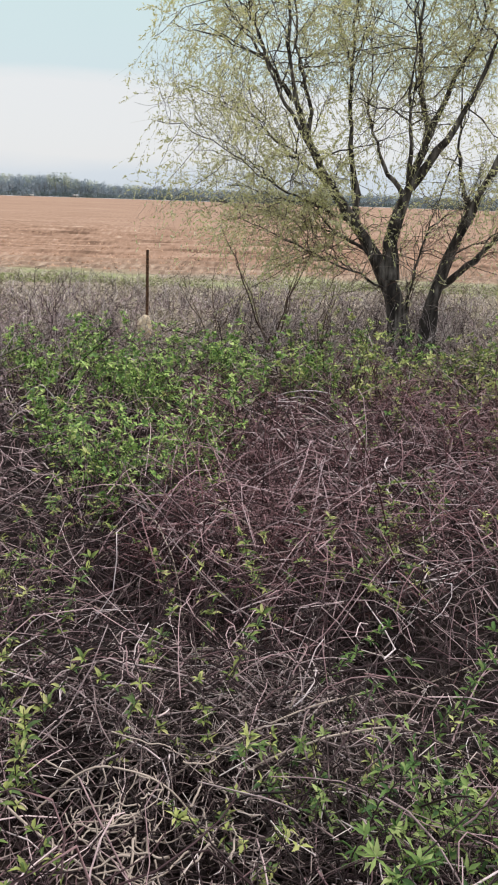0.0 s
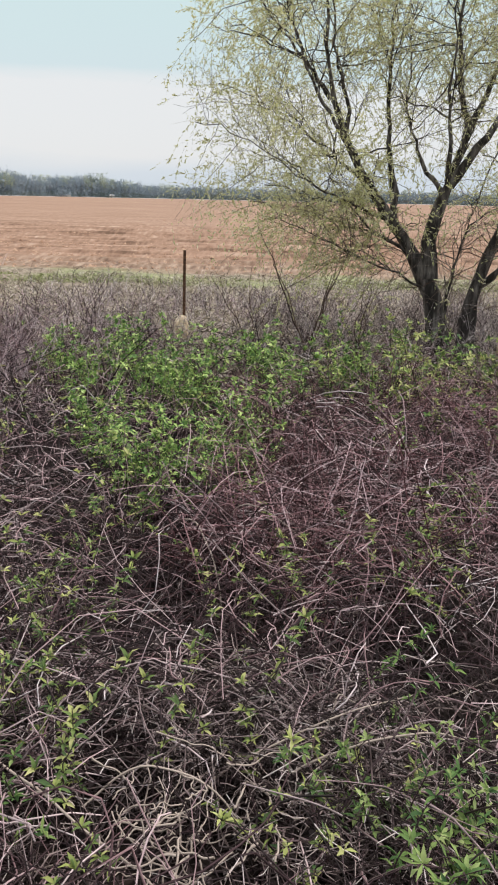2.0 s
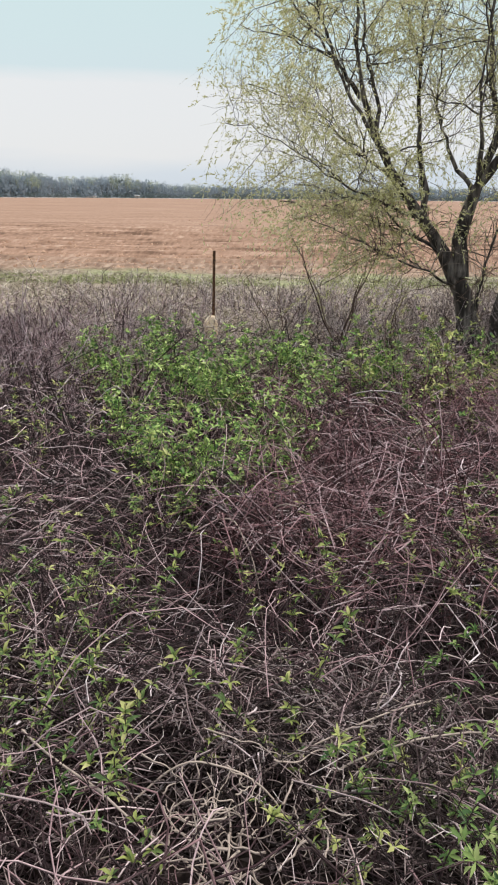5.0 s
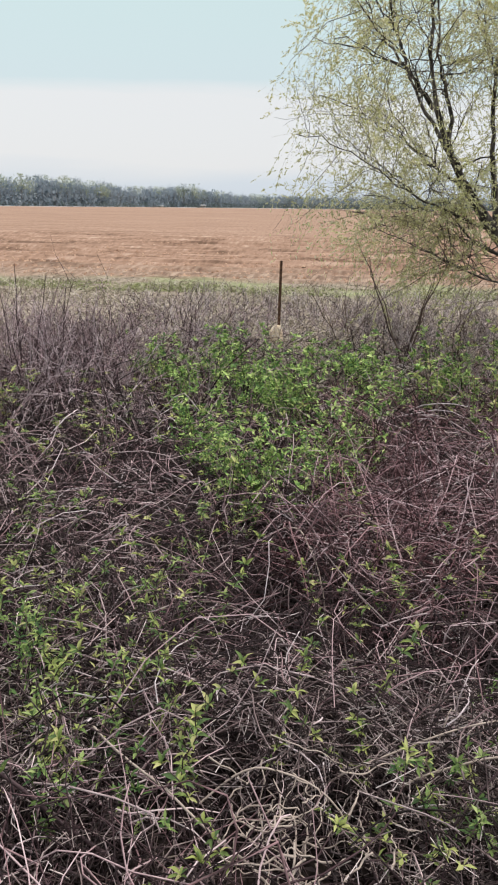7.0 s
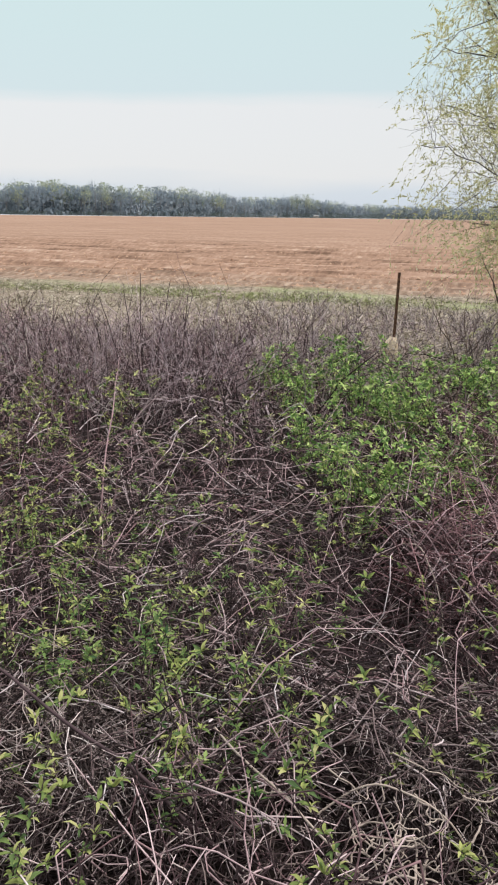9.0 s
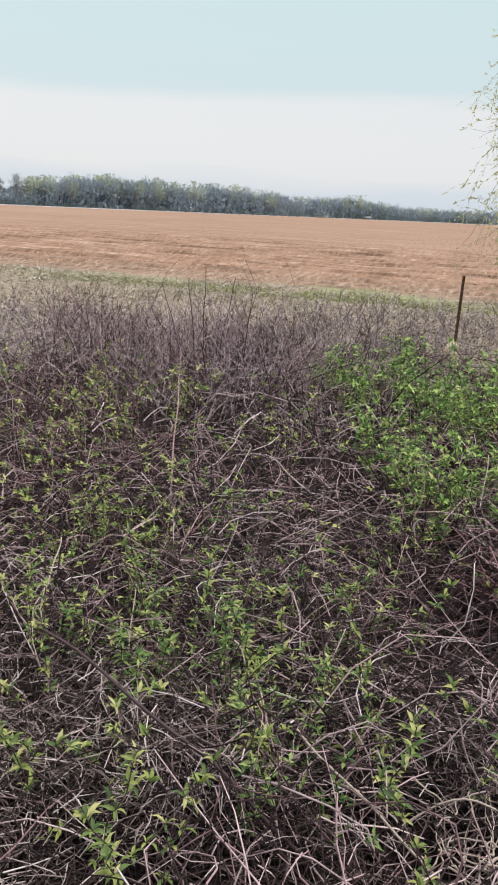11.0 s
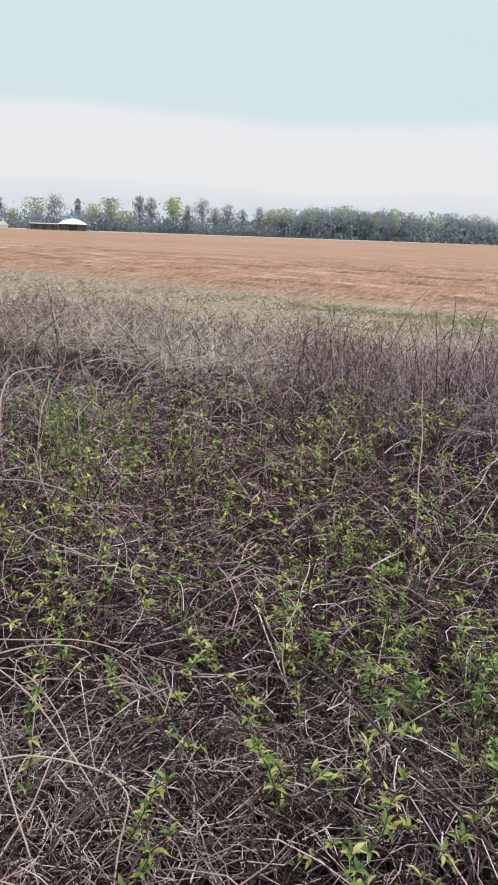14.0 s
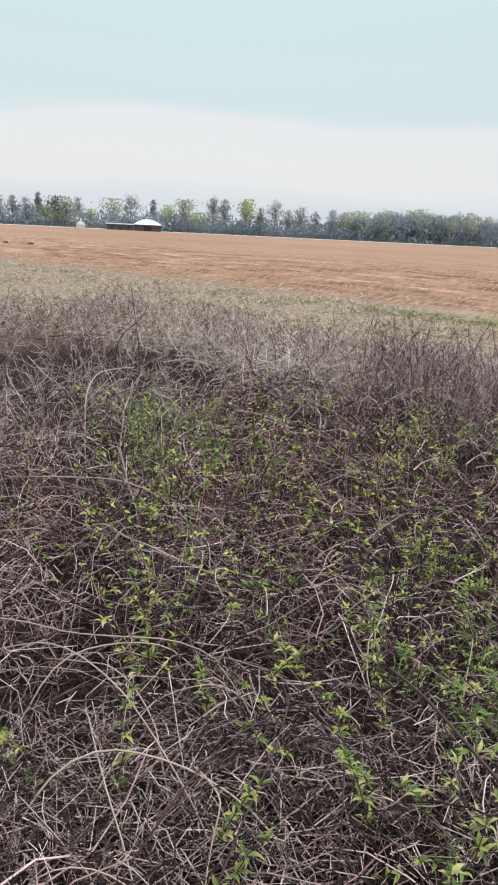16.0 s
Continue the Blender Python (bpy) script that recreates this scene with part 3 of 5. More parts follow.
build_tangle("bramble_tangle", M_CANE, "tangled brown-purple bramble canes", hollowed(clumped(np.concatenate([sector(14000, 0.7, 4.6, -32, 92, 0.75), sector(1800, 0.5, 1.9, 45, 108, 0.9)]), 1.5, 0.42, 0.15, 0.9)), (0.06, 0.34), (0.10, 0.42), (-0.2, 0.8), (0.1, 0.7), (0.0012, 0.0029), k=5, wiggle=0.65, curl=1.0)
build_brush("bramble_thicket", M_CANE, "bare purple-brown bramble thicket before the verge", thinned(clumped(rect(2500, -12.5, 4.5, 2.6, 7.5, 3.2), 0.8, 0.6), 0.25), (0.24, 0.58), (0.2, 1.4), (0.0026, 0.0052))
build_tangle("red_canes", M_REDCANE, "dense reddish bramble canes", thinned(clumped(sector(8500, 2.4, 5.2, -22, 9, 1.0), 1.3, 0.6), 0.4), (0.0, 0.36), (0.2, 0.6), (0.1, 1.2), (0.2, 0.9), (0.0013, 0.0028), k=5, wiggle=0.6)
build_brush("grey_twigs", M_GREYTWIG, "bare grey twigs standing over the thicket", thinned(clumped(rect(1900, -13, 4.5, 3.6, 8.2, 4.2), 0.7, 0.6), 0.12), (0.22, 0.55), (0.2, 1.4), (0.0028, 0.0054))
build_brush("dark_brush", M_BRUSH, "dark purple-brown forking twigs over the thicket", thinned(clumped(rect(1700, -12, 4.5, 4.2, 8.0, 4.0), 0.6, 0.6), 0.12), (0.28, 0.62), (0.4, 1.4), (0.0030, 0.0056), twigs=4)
chaff = [clumped(sector(8000, 0.55, 3.0, -32, 100, 0.75), 2.2, 0.42, 0.1, 0.9)]
for cx, cy, sd, m in ((-0.55, 1.13, 0.22, 1500), (-0.30, 1.38, 0.20, 900), (0.63, 1.64, 0.22, 1300), (0.98, 1.45, 0.20, 900), (-0.9, 0.75, 0.2, 900), (-1.0, 0.35, 0.25, 1800), (-0.65, 0.45, 0.2, 900)):
    chaff.append(np.stack([rng.normal(cx, sd, m), rng.normal(cy, sd, m)], -1))
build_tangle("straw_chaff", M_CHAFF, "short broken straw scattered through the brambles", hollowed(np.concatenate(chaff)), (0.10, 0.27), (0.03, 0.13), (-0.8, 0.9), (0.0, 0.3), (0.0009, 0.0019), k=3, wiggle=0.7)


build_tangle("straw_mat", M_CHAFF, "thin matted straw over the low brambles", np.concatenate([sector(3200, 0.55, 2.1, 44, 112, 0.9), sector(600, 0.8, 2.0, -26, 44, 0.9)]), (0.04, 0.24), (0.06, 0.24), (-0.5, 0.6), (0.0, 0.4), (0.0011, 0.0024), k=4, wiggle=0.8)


def build_flakes():
    """Flat crumbs of dead leaf and bark on the ground."""
    n = 8000
    xy = sector(n, 0.4, 3.2, -32, 110, 0.8)
    base = np.concatenate([xy, rng.uniform(0.004, 0.05, (n, 1))], 1)
    a = rng.uniform(0, 6.28, n)
    way = unit(np.stack([np.cos(a), np.sin(a), rng.normal(0, 0.25, n)], -1))
    V, F = small_leaves(base, way, unit(rng.normal(0, 0.35, (n, 3)) + np.array([0, 0, 1.0])), rng.uniform(0.015, 0.05, n), rng.uniform(0.008, 0.028, n))
    tagged(obj("leaf_litter", mesh_np("leaf_litter", V, F), M_ROTSHADE), "crumbled dead leaves on the ground, coloured dark for the shade there", "litter", kind="stuff")


build_flakes()
weeds = rect(2100, -9, 5.5, 7.0, 11.2, 5)
weeds = clumped(weeds[weeds[:, 1] < np.clip(11.0 + (weeds[:, 0] + 3) * 1.5, 7.3, 11.0)], 0.9, 0.7)
weeds = thinned(weeds, 1.0)
build_brush("withered_weeds", M_BRUSH, "withered grey-mauve forking weeds between thicket and verge", weeds, (0.16, 0.42), (0.1, 1.4), (0.0032, 0.0060), twigs=4)
matted = rect(7000, -13, 5.5, 4.6, 10.6, 4.6)
build_tangle("matted_weeds", M_DRYGRASS, "pale flattened dead weeds under the twigs", thinned(clumped(matted[matted[:, 1] < np.clip(10.6 + (matted[:, 0] + 3) * 1.0, 7.3, 10.6)], 0.8, 0.7), 0.7), (0.0, 0.16), (0.08, 0.30), (-0.2, 0.7), (0.0, 0.6), (0.004, 0.0085), k=4, wiggle=0.8)
build_tangle("reed_stubble", M_REED, "bleached broken reeds standing behind the thicket", np.concatenate([np.stack([rng.normal(-6.2, 1.3, 300), rng.normal(5.5, 0.45, 300)], -1), np.stack([rng.normal(-5.0, 0.7, 200), rng.normal(4.75, 0.35, 200)], -1)]), (0.12, 0.36), (0.2, 0.5), (-0.6, 1.3), (0.0, 0.3), (0.003, 0.006), k=4, wiggle=0.3)


red = np.stack([rng.normal(-2.5, 0.75, 280), rng.normal(5.15, 0.5, 280)], -1)
build_brush("red_upright_canes", M_BRUSH, "upright red-brown forking canes before the verge", thinned(clumped(rect(1000, -4.8, -0.9, 4.2, 7.2, 3.5), 1.0, 0.6), 0.15), (0.35, 0.70), (0.6, 1.5), (0.0024, 0.0044), twigs=4)
build_brush("red_bramble_clump", M_REDCANE, "bare reddish bramble stems at the clump's foot", red[::3] + np.array([0.35, -0.25]), (0.35, 0.6), (0.7, 1.5), (0.0020, 0.0036), twigs=4)
build_brush("tall_bramble_clump", M_BRUSH, "tall clump of bare purple-brown bramble stems", red, (0.45, 0.88), (0.7, 1.5), (0.0028, 0.0050), twigs=5, droop=(0.0, 0.2), wiggle=0.6)
build_brush("upright_canes", M_DARKCANE, "thin dark upright forking canes among the brambles", thinned(clumped(sector(2000, 1.6, 6.5, -20, 78, 0.85), 1.1, 0.55), 0.25), (0.3, 0.58), (0.8, 1.5), (0.0014, 0.0028), twigs=5)
build_brush("dark_thorny_canes", M_DARKCANE, "dark thorny twigs over the near brambles", clumped(sector(1100, 0.8, 2.6, -25, 96, 0.9), 1.6, 0.7, 0.3), (0.25, 0.5), (0.3, 1.3), (0.0011, 0.0021), twigs=5, droop=(0.0, 0.4))
build_brush("grey_tangle", M_GREYTWIG, "grey-brown tangled dead twigs", clumped(sector(1700, 2.4, 7.5, 56, 84, 1.0), 0.9, 0.62), (0.25, 0.6), (0.1, 1.3), (0.0018, 0.0038), wiggle=0.9)


def long_canes(n, xy, name, mat, label, ln, rad, rise):
    """Long arching single canes, one thing each."""
    for i in range(n):
        for _ in range(20):
            L = rng.uniform(*ln)
            P, R = stalks(xy[i:i + 1] * 0, np.array([0.02]), np.array([L]), np.array([rng.uniform(*rise)]), np.array([rng.uniform(0.45, 0.95)]), k=12, wiggle=0.45, radius=rng.uniform(*rad), taper=0.55)
            at = P[0, :, :2] + xy[i] - EYE_XY
            if P[0, :, 2].max() < 0.50 and np.hypot(at[:, 0], at[:, 1]).min() > 0.85:
                break
        V, F = tubes(P, R, 5)
        ob = obj(name, mesh_np(name, V, F), mat)
        ob.location = (*xy[i], 0)
        tagged(ob, label, "cane", name + "s through the thicket")


long_canes(120, sector(120, 0.9, 3.6, -25, 88, 0.8), "bramble_cane", M_DARKCANE, "long dark thorny bramble cane arching over the undergrowth", (0.6, 1.3), (0.0022, 0.004), (0.5, 1.1))
long_canes(90, sector(90, 0.9, 3.8, -25, 96, 0.8), "dead_cane", M_PALE, "long bleached grey-tan dead cane arching over the undergrowth", (0.4, 1.1), (0.0018, 0.0036), (0.3, 0.9))
long_canes(28, sector(28, 2.0, 5.5, 56, 80, 0.9), "dead_cane", M_PALE, "long bleached grey-tan dead cane arching over the undergrowth", (0.6, 1.4), (0.0024, 0.0042), (0.4, 1.0))


# ---- leafy shoots ----
def leaf_mesh(L, W, mat):
    V, F = leaves(np.zeros((1, 3)), np.array([[0, 1.0, 0]]), np.array([[0, 0, 1.0]]), np.array([L]), np.array([W]))
    me = mesh_np("leaf", V, F)
    me.materials.append(mat)
    return me


LARGE_LEAVES = [leaf_mesh(l, w, M_SOFTLEAF) for l, w in ((0.026, 0.0085), (0.032, 0.010), (0.038, 0.011), (0.020, 0.0075))]
SMALL_LEAVES = [leaf_mesh(l, w, M_LEAF) for l, w in ((0.024, 0.0095), (0.029, 0.011), (0.035, 0.0125), (0.019, 0.008))]


def leafy_shoot(height, lean, nodes, seed, kinds):
    """An upright young cane with stars of leaves at its nodes; every leaf is a part."""
    r = np.random.default_rng(seed)
    root = new("leafy_shoot")
    t = np.linspace(0, 1, 9)
    az = r.uniform(0, 6.28)
    P = np.stack([np.cos(az) * lean * height * t ** 1.8, np.sin(az) * lean * height * t ** 1.8, height * t * (1 - 0.25 * lean * t)], -1)
    P[1:] += r.normal(0, 0.008, (8, 3))
    V, F = tubes(P[None], (0.0024 * (1 - 0.6 * t))[None], 5)
    stem = obj("stem", mesh_np("stem", V, F), M_DARKCANE, root)
    for i in range(nodes):
        f = 0.42 + 0.58 * (i + 0.5 * r.random()) / nodes
        f = min(f, 1.0)
        c = np.array([np.interp(f, t, P[:, j]) for j in range(3)])
        m = r.integers(4, 8) if i < nodes - 1 else 7
        a0 = r.uniform(0, 6.28)
        for j in range(m):
            a = a0 + j * 6.28 / m + r.normal(0, 0.25)
            el = r.uniform(-0.1, 0.9) if i < nodes - 1 else r.uniform(0.4, 1.3)
            leaf = new("leaf", kinds[r.integers(0, 4)])
            leaf.parent = stem
            s = r.uniform(0.75, 1.2)
            leaf.matrix_basis = Matrix.Translation(Vector(c)) @ Euler((el, r.normal(0, 0.3), a), "XYZ").to_matrix().to_4x4() @ Matrix.Scale(s, 4)
    return tagged(root, "young bramble shoot with fresh yellow-green leaves", "bramble", "leafy shoots in the thicket")


SHAPES = ((0.50, 0.4, 7), (0.44, 0.6, 6), (0.55, 0.25, 8), (0.47, 0.7, 7), (0.40, 0.5, 6), (0.50, 0.5, 8))
LARGE = [leafy_shoot(h, l, n, i, LARGE_LEAVES) for i, (h, l, n) in enumerate(SHAPES)]
SMALL = [leafy_shoot(h, l, n, 20 + i, SMALL_LEAVES) for i, (h, l, n) in enumerate(SHAPES)]
NEAR_EAST = [(-0.19, 1.49), (-0.16, 1.61), (-0.15, 0.82), (-0.11, 0.77), (-0.01, 1.4), (0.1, 1.38), (0.11, 1.57), (0.17, 0.85), (0.2, 1.3), (0.27, 1.29), (0.36, 1.72), (0.38, 1.35), (0.42, 1.11), (0.49, 1.85), (0.58, 1.7), (0.62, 1.49), (0.63, 1.41), (0.81, 1.83), (0.86, 1.02), (0.86, 1.66), (0.9, 1.19), (1.02, 1.08), (1.07, 1.04), (1.08, 1.56), (1.14, 1.21), (1.16, 1.1), (1.19, 1.65), (1.23, 1.37)]
NEAR_WEST = [(-1.28, 0.41), (-1.15, 0.39), (-1.09, 0.91), (-1.07, 0.41), (-0.94, 0.49), (-0.87, 0.27), (-0.86, 1.08), (-0.74, 1.2), (-0.73, 0.63), (-0.7, 0.99), (-0.68, 1.19), (-0.63, 1.3), (-0.6, 0.28), (-0.59, 1.06), (-0.58, 0.42), (-0.49, 1.16), (-0.47, 0.91), (-0.46, 0.82), (-0.32, 1.45), (-0.32, 1.56), (-0.26, 0.79), (-0.24, 1.33), (-0.24, 1.58), (-0.22, 0.72), (-0.22, 1.24)]
MIDDLE_EAST = [(-1.07, 2), (-1, 1.42), (-0.93, 2.54), (-0.89, 1.44), (-0.85, 2.46), (-0.74, 1.39), (-0.74, 1.87), (-0.64, 1.64), (-0.55, 1.85), (-0.54, 1.66), (-0.28, 1.89), (-0.18, 1.96), (-0.18, 2.45), (-0.13, 2.15), (-0.04, 2.04), (0.06, 1.89), (0.39, 2.43), (0.41, 2.11), (0.57, 2.57), (0.65, 2.38), (0.74, 2.12), (0.99, 2.38), (1.16, 2.32), (1.27, 2.38), (1.29, 2.8)]
MIDDLE_WEST = [(-2.22, 1.26), (-2.07, 0.93), (-2.01, 1.24), (-1.87, 1.8), (-1.78, 1.79), (-1.71, 1.01), (-1.71, 1.1), (-1.53, 1.07), (-1.52, 1.13), (-1.51, 1.34), (-1.47, 1.53), (-1.45, 1.66), (-1.45, 2.23), (-1.4, 1.59), (-1.35, 0.88), (-1.31, 1.67), (-1.31, 1.96), (-1.24, 2.16), (-1.23, 1.98), (-1.18, 1.32), (-1.18, 2.26), (-1.17, 1.2), (-1.12, 2.12), (-1.11, 1.11)]
BACK = [(-4.42, 2.81), (-3.65, 3.39), (-3.54, 2.16), (-3.54, 2.67), (-3.45, 2.32), (-3.44, 3), (-3.28, 2.1), (-3.12, 1.83), (-2.71, 2.3), (-2.69, 2.12), (-2.54, 4.37), (-2.52, 2.74), (-2.45, 2.01), (-2.44, 3.59), (-2.33, 1.78), (-2.33, 2.13), (-2.33, 3.88), (-2.19, 3.1), (-2.09, 4.32), (-1.96, 2.82), (-1.9, 3), (-1.89, 3.14), (-1.87, 3.27), (-1.72, 3.1), (-1.51, 2.35), (-1.44, 2.94), (-1.37, 2.87), (-1.3, 3.9), (-1.28, 3.41), (-1.24, 3.33), (-1.21, 4.12), (-1.17, 4), (-1.13, 3.42), (1.01, 3.3), (1.4, 3.23)]
used = set()
for i, (x, y) in enumerate(NEAR_EAST + NEAR_WEST + MIDDLE_EAST + MIDDLE_WEST + BACK):
    kind = (LARGE if x > 0.75 and y < 2 else SMALL)[i % 6]
    m = pose(x, y, 0, 0, 0, i * 67)
    if kind.name in used:
        copy_thing(kind, m)
    else:
        kind.matrix_basis = m
        used.add(kind.name)


# ---- green shrubs ----
def leafy_shrub(seed, x, y, height, spread, stems, green, mat=M_BUSHLEAF, size=1.0, label="low shrub densely set with bright green spring leaves", group="green shrubs in the thicket", slim=1.0):
    r = np.random.default_rng(seed)
    root = new("leafy_shrub")
    root.location = (x, y, 0)
    az = r.uniform(0, 6.28, stems)
    k = 7
    t = np.linspace(0, 1, k)
    hh = height * r.uniform(0.55, 1.0, stems)
    out = spread * r.uniform(0.2, 1.0, stems)
    P = np.stack([np.cos(az)[:, None] * out[:, None] * t ** 1.4, np.sin(az)[:, None] * out[:, None] * t ** 1.4, hh[:, None] * t ** 0.85], -1)
    P[:, 1:] += r.normal(0, 0.012, (stems, k - 1, 3))
    V, F = tubes(P, 0.0026 * (1 - 0.6 * t)[None] * np.ones((stems, 1)), 3)
    tagged(obj("stem_clump", mesh_np("stem_clump", V, F), M_CANE, root), kind="stuff")
    per = 5
    nodes = max(stems, int(green) // per)
    ni = np.repeat(np.arange(nodes), per)
    ns = r.integers(0, stems, nodes)
    nf = np.where(np.arange(nodes) < stems, 1.0, r.uniform(0.30, 1.0, nodes) ** 0.8)
    ns[:stems] = np.arange(stems)
    n = nodes * per
    si, f = ns[ni], np.clip(nf[ni] + r.normal(0, 0.018, n), 0.2, 1.0)
    a, b = np.floor(f * (k - 1.001)).astype(int), f * (k - 1.001) % 1
    c = P[si, a] * (1 - b[:, None]) + P[si, a + 1] * b[:, None]
    wa = r.uniform(0, 6.28, nodes)[ni] + np.tile(np.arange(per) * 6.28 / per, nodes) + r.normal(0, 0.7, n)
    el = r.uniform(-0.3, 1.1, n)
    way = np.stack([np.cos(wa) * np.cos(el), np.sin(wa) * np.cos(el), np.sin(el)], -1)
    V, F = small_leaves(c, way, unit(r.normal(0, 0.3, (n, 3)) + np.array([0, 0, 1.0])), size * r.uniform(0.016, 0.034, n), size * slim * r.uniform(0.009, 0.0155, n))
    tagged(obj("foliage", mesh_np("foliage", V, F), mat, root), kind="stuff")
    return tagged(root, label, "shrub", group)


def in_bush():
    """Places of the green shrubs: a clump that widens away from the path, and a looser arm towards the tree."""
    r = np.random.default_rng(14)
    out = []
    while len(out) < 74:
        y = 2.88 + 3.32 * r.random() ** 0.8
        c, half = 0.10 - 0.20 * (y - 2.5), 0.12 + 0.40 * (y - 2.75)
        out.append((c + r.uniform(-1, 1) * half, y))
    while len(out) < 122:
        out.append((r.uniform(0.6, 2.6), r.uniform(3.9, 6.5)))
    return out


for i, (x, y) in enumerate(in_bush()):
    d = rng.random()
    leafy_shrub(100 + i, x, y, (0.36 + 0.38 * d) * (0.5 if y > 5.0 and abs(x - 0.6 + 0.219 * y) < 0.30 else 1.1 if 4 < y < 5.2 else 0.9), 0.24, 9, (220 if i < 74 else 150), M_BUSHLEAF if i < 74 or i % 3 == 0 else M_YELLOWLEAF, size=1.15 if y < 4 else 1.5)


def sparse_bush():
    """Thinly leaved yellow-green shrubs among the bare canes."""
    r = np.random.default_rng(5)
    for i in range(58):
        a, d = radians(r.uniform(12, 68)), r.uniform(2.6, 5.7)
        leafy_shrub(200 + i, 0.6 - d * math.sin(a), d * math.cos(a), r.uniform(0.38, 0.58), 0.22, 7, r.integers(40, 100), M_YELLOWLEAF, 1.05 if d < 4 else 1.3, "thin shrub with scattered yellow-green young leaves", "thin shrubs among the canes")


sparse_bush()


def small_sprouts():
    """Little leafy sprouts that come up beside the larger shoots."""
    r = np.random.default_rng(9)
    places = MIDDLE_EAST + MIDDLE_WEST + BACK
    for i in range(48):
        x, y = places[i % len(places)]
        leafy_shrub(500 + i, x + r.normal(0, 0.12), y + r.normal(0, 0.12), r.uniform(0.38, 0.50) + (0.08 if i % len(places) >= 49 else 0), 0.13, 4, r.integers(36, 70), M_YELLOWLEAF if i % 2 else M_SPROUTLEAF, 1.0, "small sprout with fresh yellow-green leaves", "small sprouts in the thicket", 0.72)


small_sprouts()


def leafy_patches():
    """Closer stands of low green growth beside the path."""
    r = np.random.default_rng(19)
    for j, (cx, cy, sx, sy, n) in enumerate(((1.05, 1.24, 0.18, 0.16, 26), (-0.22, 1.72, 0.16, 0.15, 9), (-0.62, 1.85, 0.18, 0.18, 8), (-0.55, 1.42, 0.20, 0.14, 11), (-0.12, 1.36, 0.17, 0.13, 9), (-2.55, 2.2, 0.4, 0.3, 7), (-3.4, 2.35, 0.35, 0.25, 14), (-1.0, 2.3, 0.2, 0.2, 6), (1.3, 2.4, 0.15, 0.25, 6))):
        for i in range(n):
            leafy_shrub(700 + 20 * j + i, r.normal(cx, sx), r.normal(cy, sy), r.uniform(0.32, 0.46) + (0.12 if cx < -2 else 0), 0.12, 4, r.integers(60, 100) * (2 if cx < -2 else 1), M_SPROUTLEAF if i % 4 else M_YELLOWLEAF, 1.05, "low sprout with soft green leaves beside the path", "small sprouts in the thicket", 0.68)


leafy_patches()


